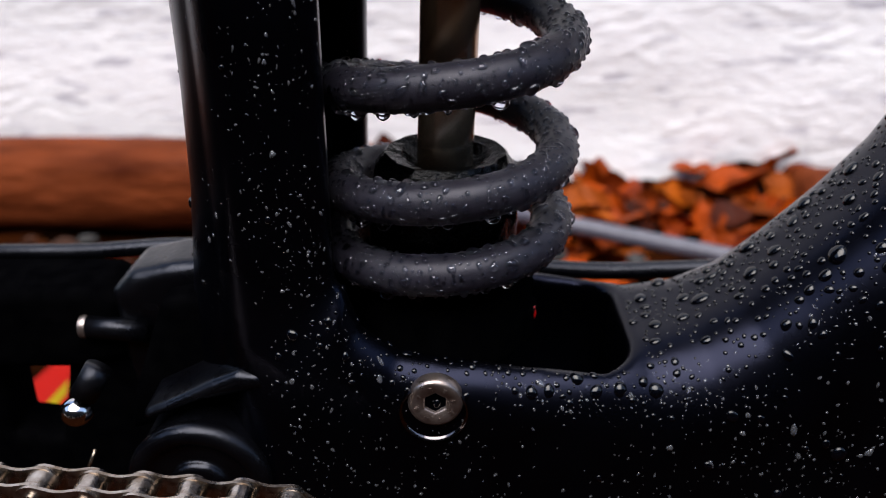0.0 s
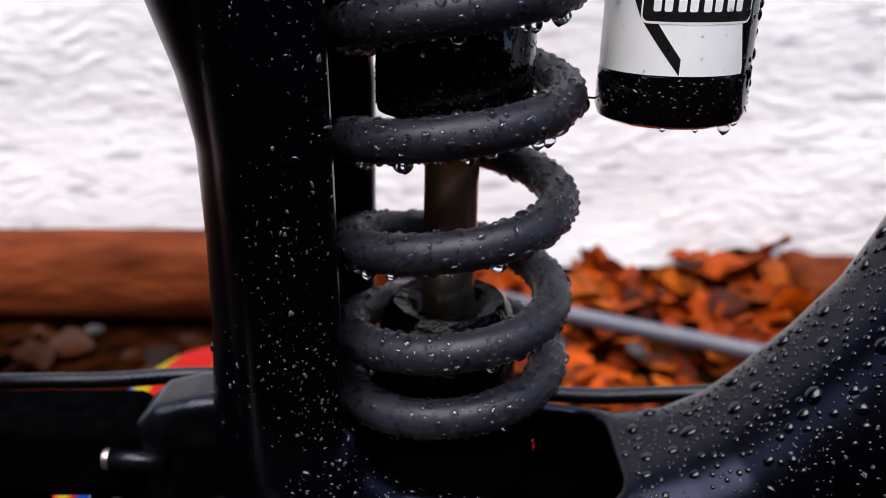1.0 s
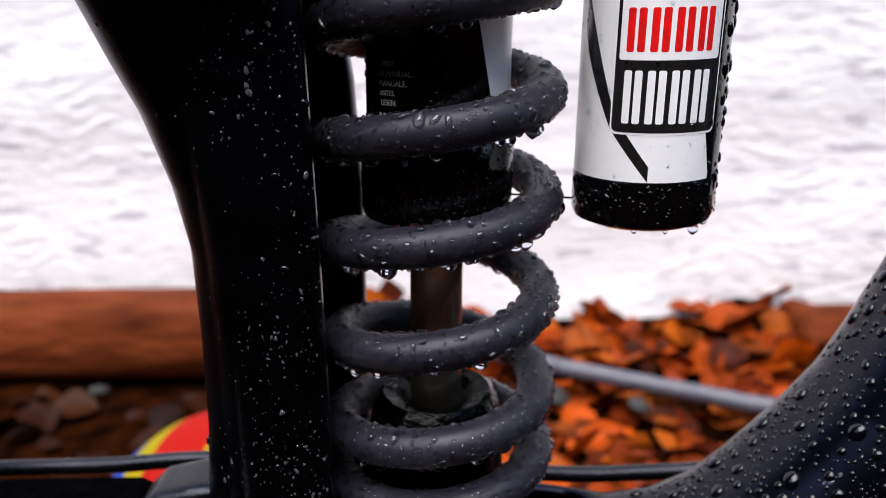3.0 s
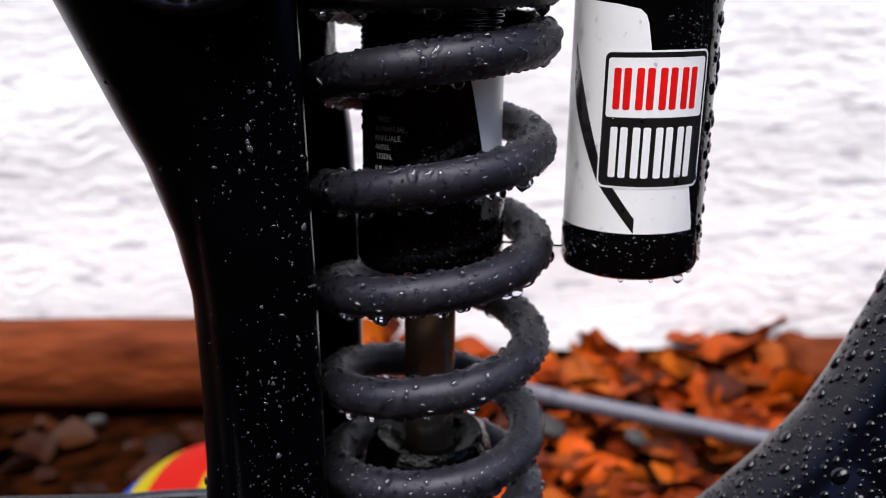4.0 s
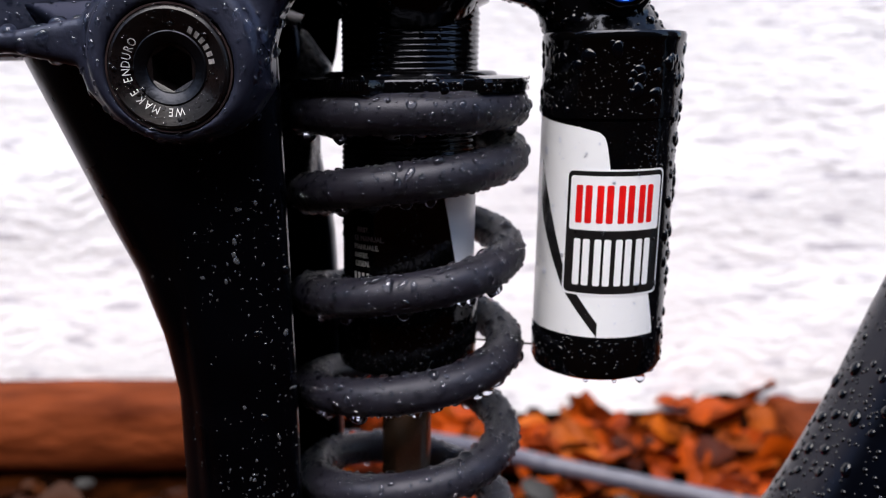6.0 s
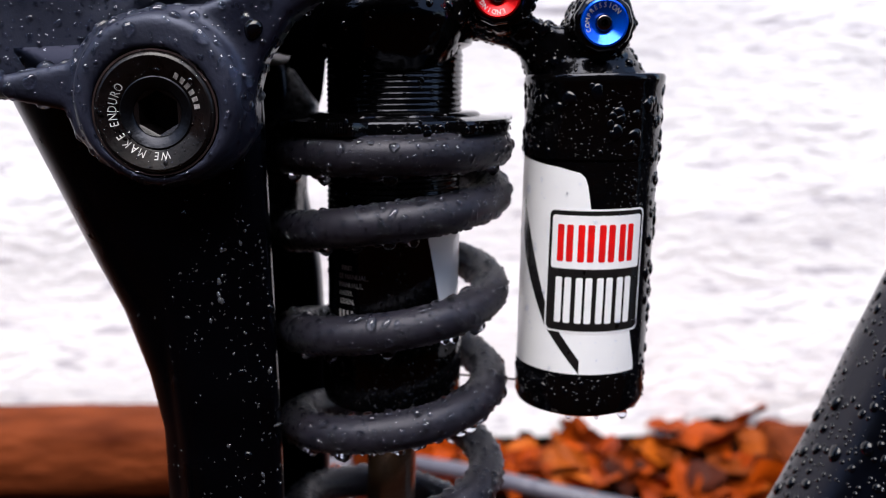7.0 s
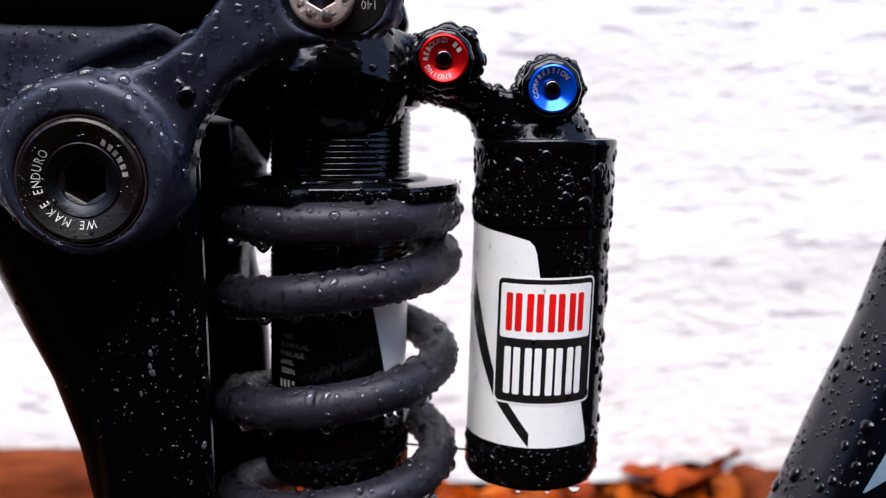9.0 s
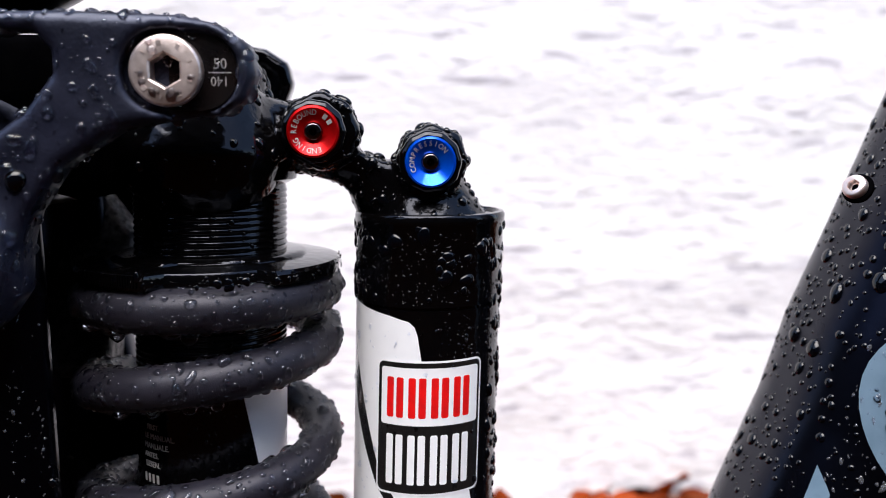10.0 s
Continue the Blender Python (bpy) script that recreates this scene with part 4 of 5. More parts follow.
tube([(-114, -3, -111.8), (-106, -3, -112.4), (-95, -3, -113.4)], 3.7, 18, "pivot_pin", M_DARKALLOY, swing, "black pivot pin")


def pivot_sdf(x, y, z):
    d = np.sqrt((x + 71) ** 2 + (z + 140) ** 2)
    boss = r_max(d - 19.5, np.abs(y + 31) - 11, 2.0)
    rim = np.sqrt((d - 17.5) ** 2 + (y + 41) ** 2) - 3.2
    hub = r_max(d - 8.5, np.abs(y + 34) - 10.5, 2.0)
    f = s_min(np.minimum(boss, hub), rim, 1.5)
    lug = r_max(flat_poly([(-86, -119), (-76, -114), (-66, -108.5), (-58, -105), (-52, -106), (-50, -110), (-70, -115), (-86, -122)])(x, z), np.abs(y + 28) - 10, 2.8)
    return np.minimum(f, lug)


pp, pf = solid(pivot_sdf, (-96, -50, -165), (-44, -14, -94), 1.3)
pivot = finish("main_pivot", pp, pf, M_DARKALLOY, bike, "black round main pivot housing with raised rim")
bm = lathe(bmesh.new(), [(2.6, -0.9), (3.6, -0.6), (3.9, 0.8), (3.7, 1.6)], 32, "x", (-115.2, -3, -111.7))
part("end_ring", bm, M_OLDSTEEL, swing, "bright end ring")
tube([(-98, -32, -107), (-100.5, -33.5, -111), (-103, -34.6, -115)], 3.9, 18, "valve_boot", M_DARKALLOY, swing, "black rubber boot")
bm = bmesh.new()
bmesh.ops.create_uvsphere(bm, u_segments=28, v_segments=18, radius=4.6)
for q in bm.verts:
    q.co = Vector((q.co.x, q.co.y, q.co.z * 0.92)) + Vector((-105.2, -35.5, -119.6))
part("round_cap", bm, M_CHROME, swing, "polished round metal cap")
tube([(-109, -24, -143), (-112, -26, -150)], 0.5, 8, "thin_spoke", M_SHAFT, swing, "thin brassy wire")

# rear wheel on which the bicycle stands, behind the swing arm
AXLE = (-595.0, 0.0, -12.0)
bm = lathe(bmesh.new(), [(312, -15), (318, -23), (334, -29), (348, -24), (355, -10), (356, 0), (355, 10), (348, 24), (334, 29), (318, 23), (312, 15)], 96, "y", AXLE, wobble=lambda a, h: 1 + 0.006 * (math.cos(60 * a) > 0) * (abs(h) < 26), ring=True)
wheel = part("rear_wheel", bm, M_RUBBER, bike, "black knobbly rear tyre")
bm = lathe(bmesh.new(), [(298, -13), (313, -15.5), (314, -12), (303, 0), (314, 12), (313, 15.5), (298, 13), (292, 0)], 96, "y", AXLE, ring=True)
part("rim", bm, M_DARKALLOY, wheel, "black alloy rim")
bm = lathe(bmesh.new(), [(6, -70), (14, -68), (26, -32), (26, -28), (16, -24), (16, 24), (26, 28), (26, 32), (14, 68), (6, 70)], 48, "y", AXLE)
part("hub", bm, M_DARKALLOY, wheel, "black hub")
for k in range(28):
    a, b = 2 * math.pi * k / 28, 2 * math.pi * k / 28 + (0.7 if k % 4 < 2 else -0.7)
    side = 30 if k % 2 else -30
    tube([(AXLE[0] + 25 * math.cos(b), side, AXLE[2] + 25 * math.sin(b)), (AXLE[0] + 298 * math.cos(a), 0, AXLE[2] + 298 * math.sin(a))], 1.0, 6, "spoke", M_CHROME, wheel)
for side in (-1, 1):
    tube(smooth_line([(-215, 11, -115), (-245, 11 + side * 30, -108), (-320, 11 + side * 46, -88), (-595, side * 74, -12)]), 11, 16, "chainstay", M_RUBBER, swing, "black alloy chainstay")

# chain
PITCH = 12.7


def chain_plate(y0, th, lift):
    """One waisted link plate along x from 0 to a pitch."""
    bm = bmesh.new()
    out = []
    for k in range(40):
        a = 2 * math.pi * k / 40
        x = PITCH / 2 + (PITCH / 2 + 4.1) * math.cos(a)
        w = 4.15 if abs(x - PITCH / 2) > PITCH / 2 else 4.15 - 1.15 * (0.5 + 0.5 * math.cos(2 * math.pi * (x - PITCH / 2) / PITCH))
        e = abs(x - PITCH / 2) - PITCH / 2
        if e > 0:
            w = math.sqrt(max(4.1 ** 2 - e * e, 0.0))
        out.append((x, math.copysign(w, math.sin(a)) if abs(math.sin(a)) > 1e-6 else 0.0))
    front = [bm.verts.new((x, y0 - th / 2, zz)) for x, zz in out]
    rear = [bm.verts.new((x, y0 + th / 2, zz)) for x, zz in out]
    bm.faces.new(front)
    bm.faces.new(rear[::-1])
    for k in range(40):
        bm.faces.new((front[k], rear[k], rear[(k + 1) % 40], front[(k + 1) % 40]))
    return bm


chain_z = lambda x: -121.0 - 0.075 * (x + 103) - (0.0 if x < -50 else 0.012 * (x + 50) ** 2)
bm = bmesh.new()
joints = [-103 + 12.55 * k - 0 for k in range(-7, 7)]
for x in joints:
    lathe(bm, [(1.9, -70.2), (1.9, -69.3), (3.85, -68.0), (3.85, -62.0), (1.9, -60.7), (1.9, -59.8)], 24, "y", (x, 0, chain_z(x)))
chain = part("chain", bm, M_CHAIN, bike, "worn steel roller chain")
proto = {}
for k, (xa, xb) in enumerate(zip(joints, joints[1:])):
    for side in (-1, 1):
        key = (k % 2, side)
        off = (3.9 if k % 2 else 2.9) * side - 65
        if key not in proto:
            ob = part("link_plate", chain_plate(off, 0.95, 0), M_CHAIN, chain)
            proto[key] = ob.data
        else:
            ob = new("link_plate", proto[key])
            ob.parent = chain
        za, zb = chain_z(xa), chain_z(xb)
        ob.matrix_local = Matrix.Translation((xa * MM, 0, za * MM)) @ Matrix.Rotation(-math.atan2(zb - za, xb - xa), 4, "Y")

# rain on the bicycle
rng = np.random.default_rng(7)


def frame_weight(mid, nrm):
    x, y, z = mid.T
    w = np.where(nrm[:, 1] < 0.35, 1.0, 0.0)
    w = w * np.where((x > -30) & (x < 55) & (z > -150) & (y > -27), 0.0, 1.0)
    w = w * np.where((x < -54) & (nrm[:, 1] < -0.3), 0.1, 1.0)
    w = w * np.where(nrm[:, 2] > 0.4, 1.5, 1.0)
    lump = np.array([noise.noise((a * 0.045, b * 0.045, c * 0.045)) for a, b, c in mid])
    w = w * np.clip(0.7 + 1.1 * lump, 0.15, 2)
    w = w * np.where((z > 10) & (x < -20), 0.45, 1.0)
    w = w * np.where((z < -88) & (nrm[:, 2] < 0.3), 0.5, 1.0)
    return w * (z > -175)


def apart(p, sizes, gap=1.25):
    """Keeps the larger drops and drops those that touch one already there."""
    keep, order = [], np.argsort(-sizes)
    for i in order:
        if keep:
            k = np.array(keep)
            if (np.sum((p[k] - p[i]) ** 2, 1) < (gap * (sizes[k] + sizes[i])) ** 2).any():
                continue
        keep.append(i)
    return np.array(keep)


p, nr = scatter(fp, ff, 5200, rng, lambda m, n: frame_weight(m, n) * (n[:, 1] < -0.6))
sz = drop_sizes(rng, 5200, 0.17, 0.6, 0.85) * np.where(p[:, 0] > 10, 1.15, 1.0)
drops_on("rain_mist", p, nr, sz, frame_ob, rng, material=M_BEADS, label="fine pale rain beads", stretch=0.6)


def bead_weight(mid, nrm):
    x, y, z = mid.T
    face = np.clip((nrm[:, 2] - 0.05) * 1.6, 0, 1) + np.where((x > 60) & (nrm[:, 0] < -0.25), 0.9, 0.0)
    w = frame_weight(mid, nrm) ** 0.5 * (face + 0.09 * (nrm[:, 1] < 0))
    w = w * np.where((z > 20) & (nrm[:, 1] < -0.55), 0.45, 1.0)
    return w * np.where(x > 60, 1.0, np.where((z < -88) & (nrm[:, 2] > 0.15), 1.7, 0.6))


p, nr = scatter(fp, ff, 4600, rng, bead_weight)
sz = drop_sizes(rng, 4600, 0.5, 0.55, 2.2) * np.where(p[:, 0] > 60, 1.15, 1.0)
printed = np.minimum(*(flat_poly(o)(p[:, 0], p[:, 2]) for o in DECALS)) < 1.0
sz = np.where(printed & (p[:, 1] < 0), 0.01, sz)
k = apart(p, sz, 1.12)
k = k[sz[k] > 0.05]
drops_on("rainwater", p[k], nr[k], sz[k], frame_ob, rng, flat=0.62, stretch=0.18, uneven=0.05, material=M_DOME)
wet = np.random.default_rng(3)
spot = np.stack([wet.uniform(154, 205, 130), wet.uniform(4, 78, 130)], -1)
spot = spot[np.minimum(*(flat_poly(o)(spot[:, 0], spot[:, 1]) for o in DECALS)) < -1.5]
p, nr = on_frame(spot[:, 0], spot[:, 1])
drops_on("rainwater", p, nr, drop_sizes(wet, len(p), 0.6, 0.5, 1.6), frame_ob, wet, flat=0.7, uneven=0.05)
p, nr = scatter(lp, lf, 1500, rng, lambda m, n: (n[:, 1] < 0.2) * np.where(m[:, 2] > 100, 1.0, 0.4))
sz = np.where(rng.uniform(size=1500) < 0.16, drop_sizes(rng, 1500, 1.25, 0.32, 2.1), drop_sizes(rng, 1500, 0.42, 0.5, 0.9))
k = apart(p, sz, 1.25)
drops_on("rainwater", p[k], nr[k], sz[k], link, rng, flat=0.72, stretch=0.4, uneven=0.12, material=M_CLEAR)
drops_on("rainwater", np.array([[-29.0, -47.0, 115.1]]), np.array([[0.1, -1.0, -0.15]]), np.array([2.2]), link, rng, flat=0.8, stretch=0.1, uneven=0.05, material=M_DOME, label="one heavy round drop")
a = rng.uniform(0, 2 * math.pi, 260)
r = np.sqrt(rng.uniform(0.16, 0.97, 260)) * 14.8
drops_on("rainwater", np.stack([CAP[0] + r * np.cos(a), CAP[1] + 0.25 + 0.398 * (10.4 - r), CAP[2] + r * np.sin(a)], -1), np.tile([0.0, -1.0, 0.0], (260, 1)), drop_sizes(rng, 260, 0.26, 0.5, 1.0), cap, rng, flat=0.7)
a, r = rng.uniform(0, 6.28, 9), rng.uniform(4.6, 7.0, 9)
drops_on("rainwater", np.stack([2.9 + r * np.cos(a), 0 * a - 44.95, 138.9 + r * np.sin(a)], -1), np.tile([0.0, -1.0, 0.0], (9, 1)), drop_sizes(rng, 9, 0.8, 0.3, 1.3), bolt, rng)
p, nr = scatter(hp, hf, 1500, rng, lambda m, n: (n[:, 1] < 0.4) * np.where((m[:, 0] < 22) & (n[:, 1] < -0.3), 0.15, 1.0))
sz = drop_sizes(rng, 1500, 0.42, 0.6, 1.7)
k = apart(p, sz, 0.95)
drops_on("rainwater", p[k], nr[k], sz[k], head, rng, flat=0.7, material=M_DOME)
p, nr = scatter(up, uf, 1800, rng, lambda m, n: (n[:, 1] < -0.25) * 1.0)
sz = drop_sizes(rng, 1800, 0.42, 0.5, 1.3)
k = apart(p, sz, 1.3)
drops_on("rainwater", p[k], nr[k], sz[k], bpy.data.objects["tube_junction"], rng, flat=0.55, uneven=0.14, material=M_CLEAR)

# on the coil: position along the wire and round it
n = 21000
u = rng.uniform(-0.45, 6.55, n)
phi = rng.uniform(0, 2 * math.pi, n)
cp, cn = [], []
for a, b in zip(u, phi):
    c = coil_point(a)
    t = (coil_point(a + 0.005) - coil_point(a - 0.005)).normalized()
    out = Vector((c.x - shock_pt(0, 0, c.z)[0], c.y, 0)).normalized()
    v = t.cross(out).normalized()
    d = out * math.cos(b) + v * math.sin(b)
    cp.append(np.array(c + d * WIRE))
    cn.append(np.array(d))
cp, cn = np.array(cp), np.array(cn)
kind = rng.uniform(size=n)
sz = np.where(kind < 0.030, drop_sizes(rng, n, 1.25, 0.2, 1.75), np.where(kind < 0.62, drop_sizes(rng, n, 0.50, 0.45, 1.1), drop_sizes(rng, n, 0.2, 0.3, 0.32)))
k = apart(cp, sz, 1.2)
fine = sz[k] < 0.24
drops_on("rainwater", cp[k][~fine], cn[k][~fine], sz[k][~fine], spring, rng, flat=0.74, stretch=0.3, uneven=0.13, material=M_CLEAR)
drops_on("rain_mist", cp[k][fine], cn[k][fine], sz[k][fine], spring, rng, material=M_BEADS, label="fine rain beads")


def round_drops(name, sp_pts, height, radius, count, parent, zlo, zhi, small, spread=0.65, most=1.3, film=None, span=(-math.pi, 0.35)):
    a = rng.uniform(*span, count)
    zz = rng.uniform(zlo, zhi, count)
    if parent is body:
        keep = ~((zz > 34) & (zz < 68) & ((a > -1.05) | ((a > -2.5) & (a < -1.7) & (zz < 54))))
        a, zz = a[keep], zz[keep]
        count = len(a)
    pts = np.array([sp_pts(radius * math.cos(b), radius * math.sin(b), h) for b, h in zip(a, zz)])
    nn = np.stack([np.cos(a), np.sin(a), 0 * a], -1)
    drops_on(name, pts, nn, drop_sizes(rng, count, small, spread, most), parent, rng, flat=0.5, material=film)


round_drops("rainwater", res_pt, 0, 20.25, 240, reservoir, 17, 79, 0.24, 0.6, 1.0, film=M_CLEAR)
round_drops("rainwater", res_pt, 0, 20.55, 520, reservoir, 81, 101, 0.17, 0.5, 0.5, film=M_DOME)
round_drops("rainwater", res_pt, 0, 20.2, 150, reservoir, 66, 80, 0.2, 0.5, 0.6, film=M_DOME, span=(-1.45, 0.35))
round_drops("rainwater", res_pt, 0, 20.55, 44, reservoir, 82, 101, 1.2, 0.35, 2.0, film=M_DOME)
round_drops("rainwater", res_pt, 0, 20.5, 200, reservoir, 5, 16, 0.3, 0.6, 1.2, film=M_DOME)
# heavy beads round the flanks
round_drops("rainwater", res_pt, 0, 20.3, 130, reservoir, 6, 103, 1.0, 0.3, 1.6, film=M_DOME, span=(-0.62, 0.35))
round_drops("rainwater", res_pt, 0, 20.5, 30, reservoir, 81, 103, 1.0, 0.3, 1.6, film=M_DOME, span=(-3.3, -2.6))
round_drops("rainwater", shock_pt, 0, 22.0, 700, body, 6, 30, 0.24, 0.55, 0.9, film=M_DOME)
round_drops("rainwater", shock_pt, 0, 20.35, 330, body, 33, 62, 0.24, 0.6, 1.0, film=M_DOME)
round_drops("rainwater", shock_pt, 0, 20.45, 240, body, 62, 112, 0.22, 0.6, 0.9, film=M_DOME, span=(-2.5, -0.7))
round_drops("rainwater", shock_pt, 0, 35.5, 140, collar, 88.8, 92, 0.3, 0.6, 1.1, film=M_DOME)


# hanging drops
def pendant(seg=16, rings=10):
    v, f = [], []
    for i in range(rings + 1):
        t = i / rings
        r = math.sin(math.pi * min(1, 0.18 + 0.82 * t)) ** 0.8 if i < rings else 0
        for k in range(seg):
            a = 2 * math.pi * k / seg
            v.append((r * math.cos(a), r * math.sin(a), 0.35 - 1.75 * t))
    for i in range(rings):
        for k in range(seg):
            a, b = i * seg + k, i * seg + (k + 1) % seg
            f.append((a, a + seg, b + seg, b))
    return np.array(v), f


def hanging(name, places, sizes, parent):
    tv, tf = pendant()
    verts, faces = [], []
    for p, r in zip(places, sizes):
        base = sum(len(q) for q in verts)
        verts.append(np.array(p) + tv * np.array([r, r, r * rng.uniform(0.85, 1.2)]))
        faces += [tuple(i + base for i in q) for q in tf]
    ob = finish(name, np.concatenate(verts), faces, M_WATER, parent, "clear drops about to fall")
    tagged(ob, kind="stuff")


places, sizes = [], []
for turn in range(0, 7):
    for a in (-0.20, -0.17, -0.145, -0.12, -0.085, -0.055, -0.03, 0.0, 0.06, 0.12, 0.15, 0.175, 0.2, 0.22, 0.24, 0.27):
        if rng.uniform() < 0.70:
            c = coil_point(min(6.5, turn + a + rng.normal() * 0.012))
            out = Vector((c.x - shock_pt(0, 0, c.z)[0], c.y, 0)).normalized()
            places.append((c.x + out.x * 0.8, c.y + out.y * 0.8, c.z - WIRE + 0.35))
            sizes.append(rng.uniform(1.0, 2.3))
hanging("dripwater", places, sizes, spring)
hanging("dripwater", [res_pt(11.5, -14.5, 2.6), res_pt(16, -8, 2.5), res_pt(-5.5, -17.5, 2.5), res_pt(3, -18, 2.4)], [1.6, 1.2, 0.8, 0.7], reservoir)
hanging("dripwater", [(-23, -38, 116), (-17, -38, 120), (-32, -40, 100)], [1.3, 0.9, 1.0], link)

# ---- things on the ground by the wall ----
def timber(name, x0, x1, y, z, r, label):
    verts, faces = [], []
    nx, seg = 60, 28
    for i in range(nx):
        xx = x0 + (x1 - x0) * i / (nx - 1)
        for k in range(seg):
            a = 2 * math.pi * k / seg
            sq = 1 / max(abs(math.cos(a)), abs(math.sin(a))) ** 0.35
            rr = r * 0.93 * sq * (1 + 0.03 * noise.noise((xx * 4, math.cos(a) * 2, math.sin(a) * 2)) + 0.012 * noise.noise((xx * 20, math.cos(a) * 7, math.sin(a) * 7)))
            verts.append((xx, y + rr * math.cos(a), z + rr * math.sin(a)))
    for i in range(nx - 1):
        for k in range(seg):
            faces.append((i * seg + k, (i + 1) * seg + k, (i + 1) * seg + (k + 1) % seg, i * seg + (k + 1) % seg))
    faces += [tuple(range(seg)), tuple(range((nx - 1) * seg, nx * seg))[::-1]]
    return tagged(finish(name, verts, faces, M_BEAM, None, label, scale=1), label, "timber beam")


timber("timber_beam", -1.5, -0.2, 1.08, 0.148, 0.066, "red-brown weathered timber beam lying along the wall")
timber("timber_beam", 0.485, 1.6, 1.12, 0.112, 0.055, "red-brown timber beam end behind the leaves")

tube(smooth_line([(-0.5, 1.10, 0.10), (-0.1, 1.07, 0.130), (0.006, 1.03, 0.138), (0.103, 0.955, 0.143), (0.142, 0.945, 0.137), (0.30, 0.89, 0.122), (0.352, 0.87, 0.118), (0.55, 0.81, 0.110), (0.9, 0.78, 0.09)]), 0.0105, 16, "garden_hose", M_CABLE, None, "", scale=1)
tagged(bpy.data.objects["garden_hose"], "grey plastic hose lying across the leaves", "hose")


def cloth_material():
    """Woven cloth with slanting red, yellow and blue bands."""
    m = mat("striped_cloth", (0.4, 0.01, 0.008), 0.75, spec=0.08, bump=0.4, bump_scale=350)
    t = m.node_tree
    co = t.nodes.new("ShaderNodeTexCoord")
    across = t.nodes.new("ShaderNodeVectorMath")
    across.operation = "DOT_PRODUCT"
    across.inputs[1].default_value = (1.0, -0.12, -0.08)
    t.links.new(co.outputs["Object"], across.inputs[0])
    k = t.nodes.new("ShaderNodeMapRange")
    k.inputs["From Min"].default_value, k.inputs["From Max"].default_value = -0.16, 0.10
    t.links.new(across.outputs["Value"], k.inputs[0])
    r = t.nodes.new("ShaderNodeValToRGB")
    r.color_ramp.interpolation = "CONSTANT"
    e = r.color_ramp.elements
    red, yellow, blue = (0.30, 0.006, 0.003, 1), (0.27, 0.21, 0.003, 1), (0.006, 0.04, 0.24, 1)
    e[0].position, e[0].color = 0.0, red
    e[1].position, e[1].color = 0.13, yellow
    for p, c in ((0.20, red), (0.288, blue), (0.365, yellow), (0.438, red), (0.604, yellow), (0.66, blue), (0.72, red)):
        e.new(p).color = c
    t.links.new(k.outputs[0], r.inputs[0])
    t.links.new(r.outputs[0], t.nodes["Principled BSDF"].inputs["Base Color"])
    return m


def cloth():
    """A heap of cloth: a rounded crown and a flat hem spread on the soil."""
    verts, faces = [], []
    na, nrg = 56, 26
    for i in range(nrg + 1):
        q = 1.5 * i / nrg
        for k in range(na):
            a = 2 * math.pi * k / na
            wide = 1 + 0.05 * math.cos(3 * a + 1)
            x, y = 0.115 * q * math.cos(a) * wide, 0.12 * q * math.sin(a) * wide
            z = 0.123 * math.sqrt(1 - min(q, 0.985) ** 2) - 0.012 * step(q, 0.9, 1.2)
            z += 0.006 * noise.noise((x * 22, y * 22, 5)) * step(q, 0.3, 1.0)
            verts.append((x, y, z if i < nrg else -0.03))
    for i in range(nrg):
        for k in range(na):
            faces.append((i * na + k, (i + 1) * na + k, (i + 1) * na + (k + 1) % na, i * na + (k + 1) % na))
    ob = finish("striped_cloth", verts, faces, cloth_material(), None, "", scale=1)
    ob.matrix_world = pose(-0.20, 0.62, GROUND + 0.012)
    return tagged(ob, "heaped red, yellow and blue striped cloth on the soil", "cloth")


cloth()


def stone():
    bm = bmesh.new()
    bmesh.ops.create_icosphere(bm, subdivisions=3, radius=0.010)
    for v in bm.verts:
        v.co = Vector((v.co.x * 1.3, v.co.y, v.co.z * 0.7)) * (1 + 0.25 * noise.noise(v.co * 60))
    ob = part("stone", bm, mat("pale_stone", (0.026, 0.025, 0.024), 0.8, colour2=(0.010, 0.008, 0.006), scale=60, bump=0.4, bump_scale=200), None, "", scale=1)
    ob.matrix_world = pose(-0.475, 1.0, GROUND + 0.014, 0, 0, 20)
    tagged(ob, "small pale grey stone on dark soil", "stone")
    for x, y, up, turn, sx, sy, label in (
            (0.116, 0.933, 0.030, 70, 2.4, 2.4, "grey stone beside the hose"),
            (0.211, 0.884, 0.034, 60, 1.3, 1.4, "small pale grey stone among the leaves")):
        twin = copy_thing(ob, pose(x, y, GROUND + up, 24, 5, turn) @ Matrix.Diagonal((sx, sy, 1.0, 1)))
        tagged(twin, label, "stone", "stones among the leaves")


stone()


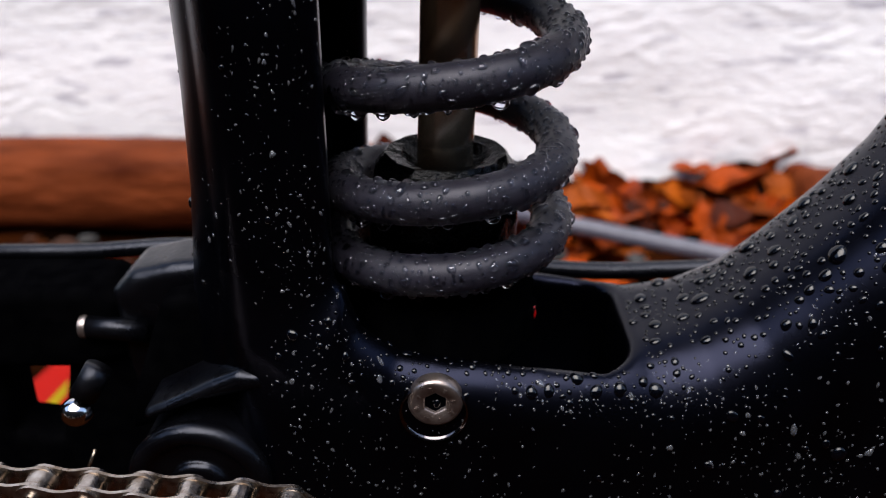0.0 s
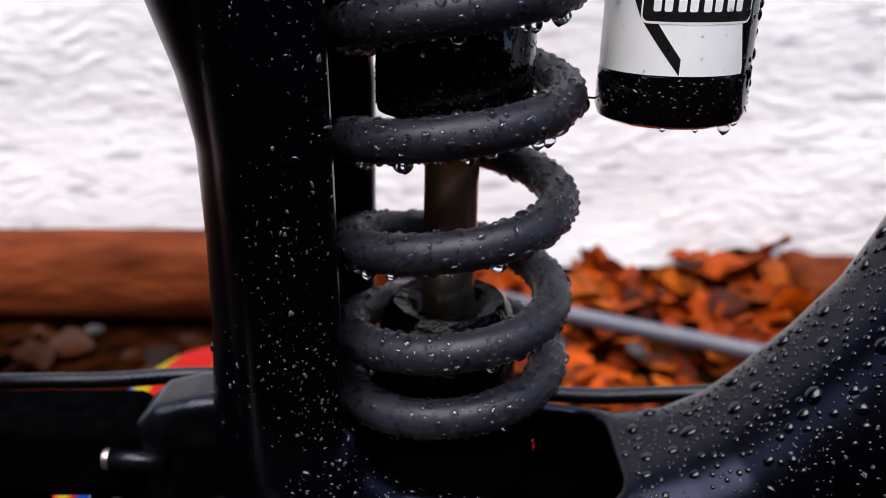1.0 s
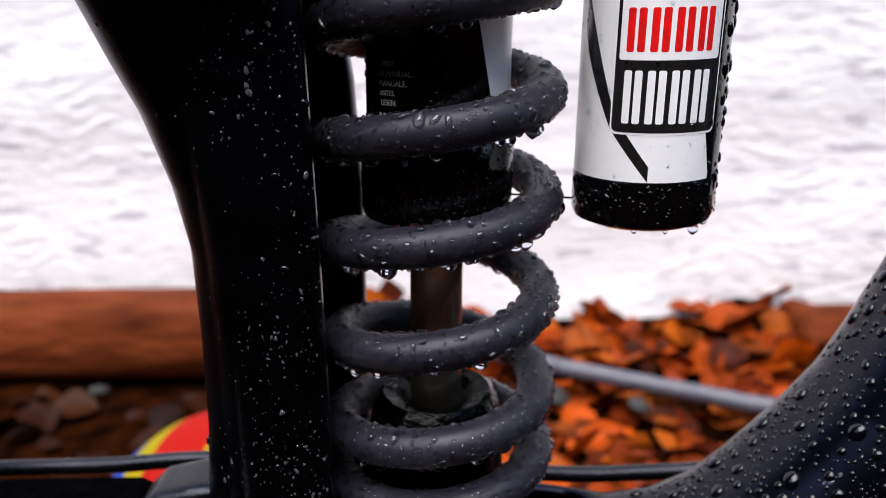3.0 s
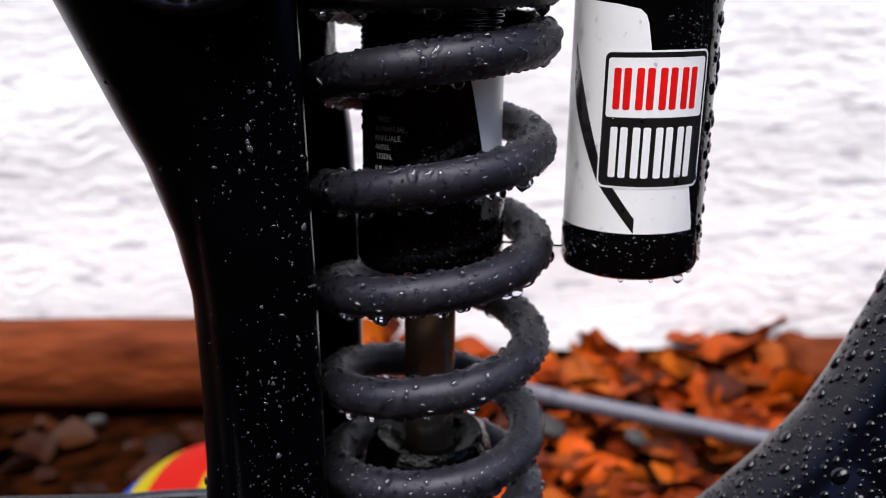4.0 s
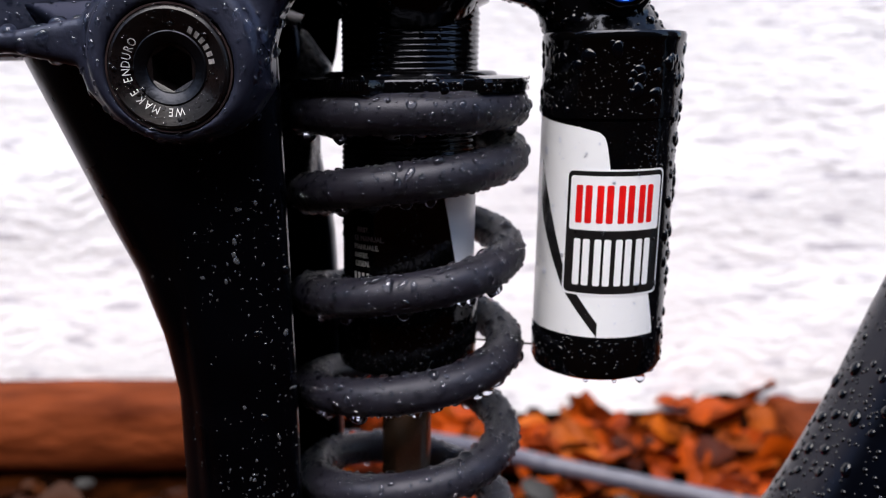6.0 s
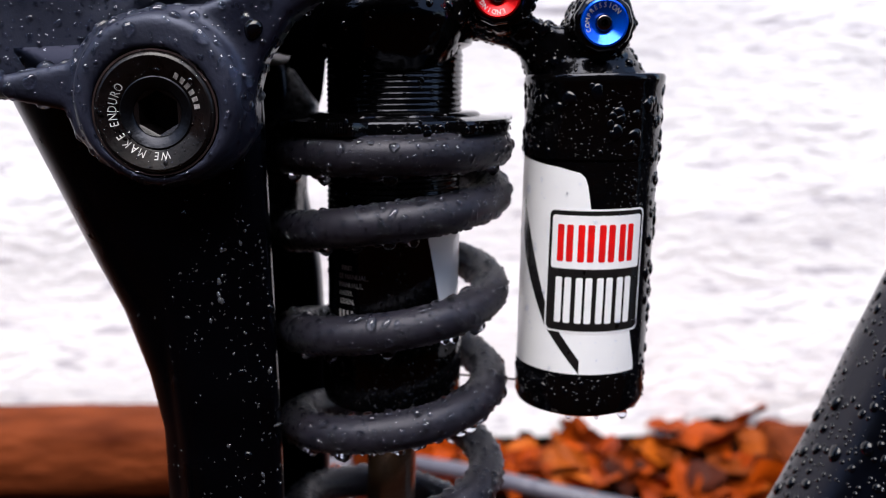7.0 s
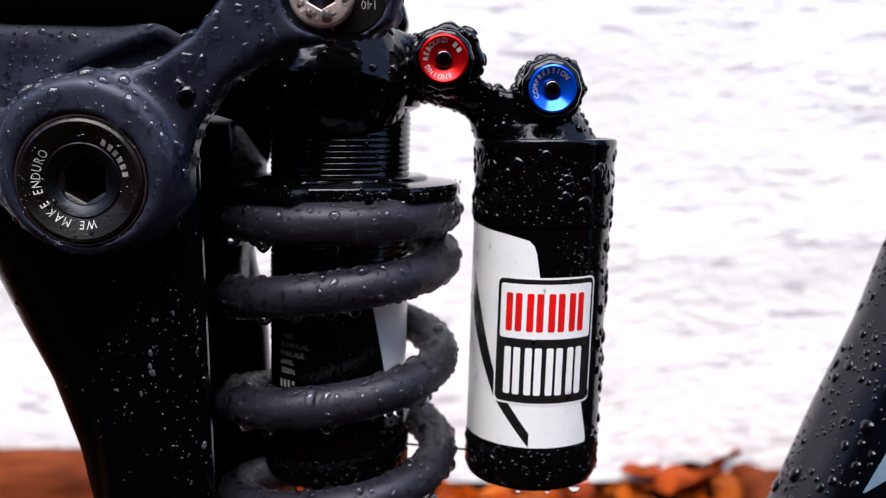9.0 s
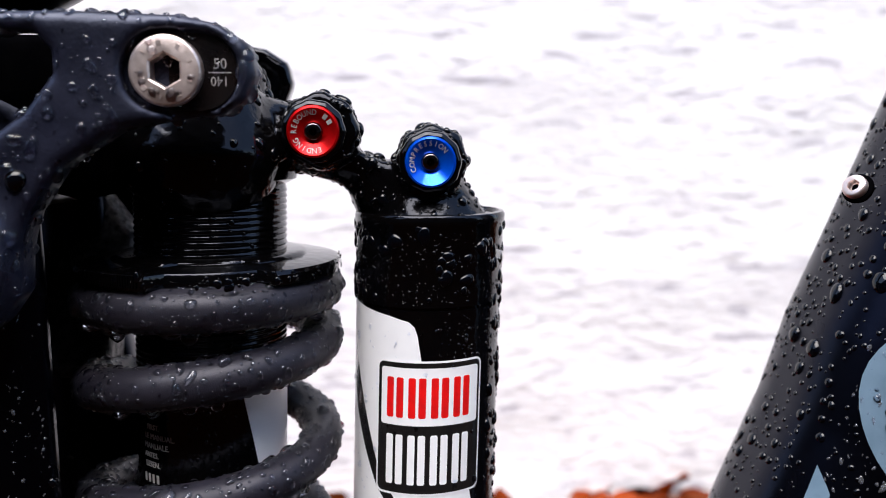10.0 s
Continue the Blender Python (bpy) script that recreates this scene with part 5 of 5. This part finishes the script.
def leaf_data(seed, material):
    r = random.Random(seed)
    nu, nv = 9, 5
    curl, bend, wav = r.uniform(0.2, 1.0), r.uniform(-0.8, 0.9), r.uniform(0.0, 0.12)
    verts, faces = [], []
    for i in range(nu):
        t = i / (nu - 1)
        w = 0.40 * math.sin(math.pi * t ** 0.8) ** 0.75 * (1 + 0.12 * math.sin(9 * t + seed)) + 0.012
        for j in range(nv):
            s = 2 * j / (nv - 1) - 1
            x, y = t - 0.5, s * w
            z = curl * 0.5 * (abs(s) ** 1.6) * w + bend * 0.35 * (x * x) + wav * math.sin(6 * t + 3 * s)
            verts.append((x, y, z))
    for i in range(nu - 1):
        for j in range(nv - 1):
            faces.append((i * nv + j, (i + 1) * nv + j, (i + 1) * nv + j + 1, i * nv + j + 1))
    nstem = len(verts)
    verts += [(-0.5, -0.012, 0), (-0.5, 0.012, 0), (-0.75, 0.008, 0.03), (-0.75, -0.008, 0.03)]
    faces.append((nstem, nstem + 1, nstem + 2, nstem + 3))
    me = bpy.data.meshes.new("leaf")
    me.from_pydata(verts, [], faces)
    for p in me.polygons:
        p.use_smooth = True
    me.materials.append(material)
    return me


LEAVES = [leaf_data(k, M_LEAF) for k in range(9)]
DARK_LEAVES = [leaf_data(20 + k, M_DARKLEAF) for k in range(4)]
lr = random.Random(11)
for k in range(300):
    x = lr.uniform(-0.10, 0.60)
    y = lr.uniform(0.62, 1.20)
    crest = 0.040 + 0.030 * math.exp(-((x - 0.335) / 0.035) ** 2) + 0.024 * math.exp(-((x - 0.44) / 0.06) ** 2)
    pile = crest * max(0, (y - 0.85) / 0.3) * max(0.25, min(1.0, (x + 0.15) / 0.3))
    steep = lr.random() < 0.3
    hose = float(np.interp(x, (0.0, 0.10, 0.30, 0.55, 0.9), (1.03, 0.955, 0.89, 0.81, 0.78)))
    if x > 0.08 and hose - 0.13 < y < hose + 0.03:
        steep, pile = False, 0.0
    s = lr.uniform(0.042, 0.088)
    z = GROUND + 0.008 + pile * lr.uniform(0.2, 1.0) + (0.012 if steep else 0)
    ob = new("leaf", LEAVES[lr.randrange(9)])
    ob.parent = ground
    ob.matrix_local = pose(x, y, z, lr.uniform(-75, 75) if steep else lr.uniform(-32, 32), lr.uniform(-45, 45) if steep else lr.uniform(-28, 28), lr.uniform(0, 360)) @ Matrix.Diagonal((s, s * lr.uniform(0.7, 1.1), s, 1))

# leaves along the foot of the wall
for k in range(60):
    x, y = lr.uniform(0.0, 0.52), lr.uniform(1.08, 1.175)
    s = lr.uniform(0.045, 0.08)
    ob = new("leaf", LEAVES[lr.randrange(9)])
    ob.parent = ground
    ob.matrix_local = pose(x, y, GROUND + 0.008 + lr.uniform(0.008, 0.036), lr.uniform(10, 70), lr.uniform(-35, 35), lr.uniform(-70, 70)) @ Matrix.Diagonal((s, s * lr.uniform(0.7, 1.1), s, 1))

# a drift of leaves against the wall, behind the end of the log
for k in range(70):
    x, y = lr.uniform(-0.20, 0.06), lr.uniform(1.02, 1.17)
    top = float(np.interp(x, (-0.20, -0.14, -0.06, 0.02, 0.06), (0.06, 0.088, 0.082, 0.045, 0.03)))
    s = lr.uniform(0.045, 0.085)
    ob = new("leaf", LEAVES[lr.randrange(9)])
    ob.parent = ground
    ob.matrix_local = pose(x, y, GROUND + 0.008 + top * lr.uniform(0.35, 1.0) * min(1, (y - 0.98) / 0.12), lr.uniform(15, 80), lr.uniform(-35, 35), lr.uniform(-60, 60)) @ Matrix.Diagonal((s, s * lr.uniform(0.7, 1.1), s, 1))

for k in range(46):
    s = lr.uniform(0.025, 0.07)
    ob = new("leaf", DARK_LEAVES[k % 4])
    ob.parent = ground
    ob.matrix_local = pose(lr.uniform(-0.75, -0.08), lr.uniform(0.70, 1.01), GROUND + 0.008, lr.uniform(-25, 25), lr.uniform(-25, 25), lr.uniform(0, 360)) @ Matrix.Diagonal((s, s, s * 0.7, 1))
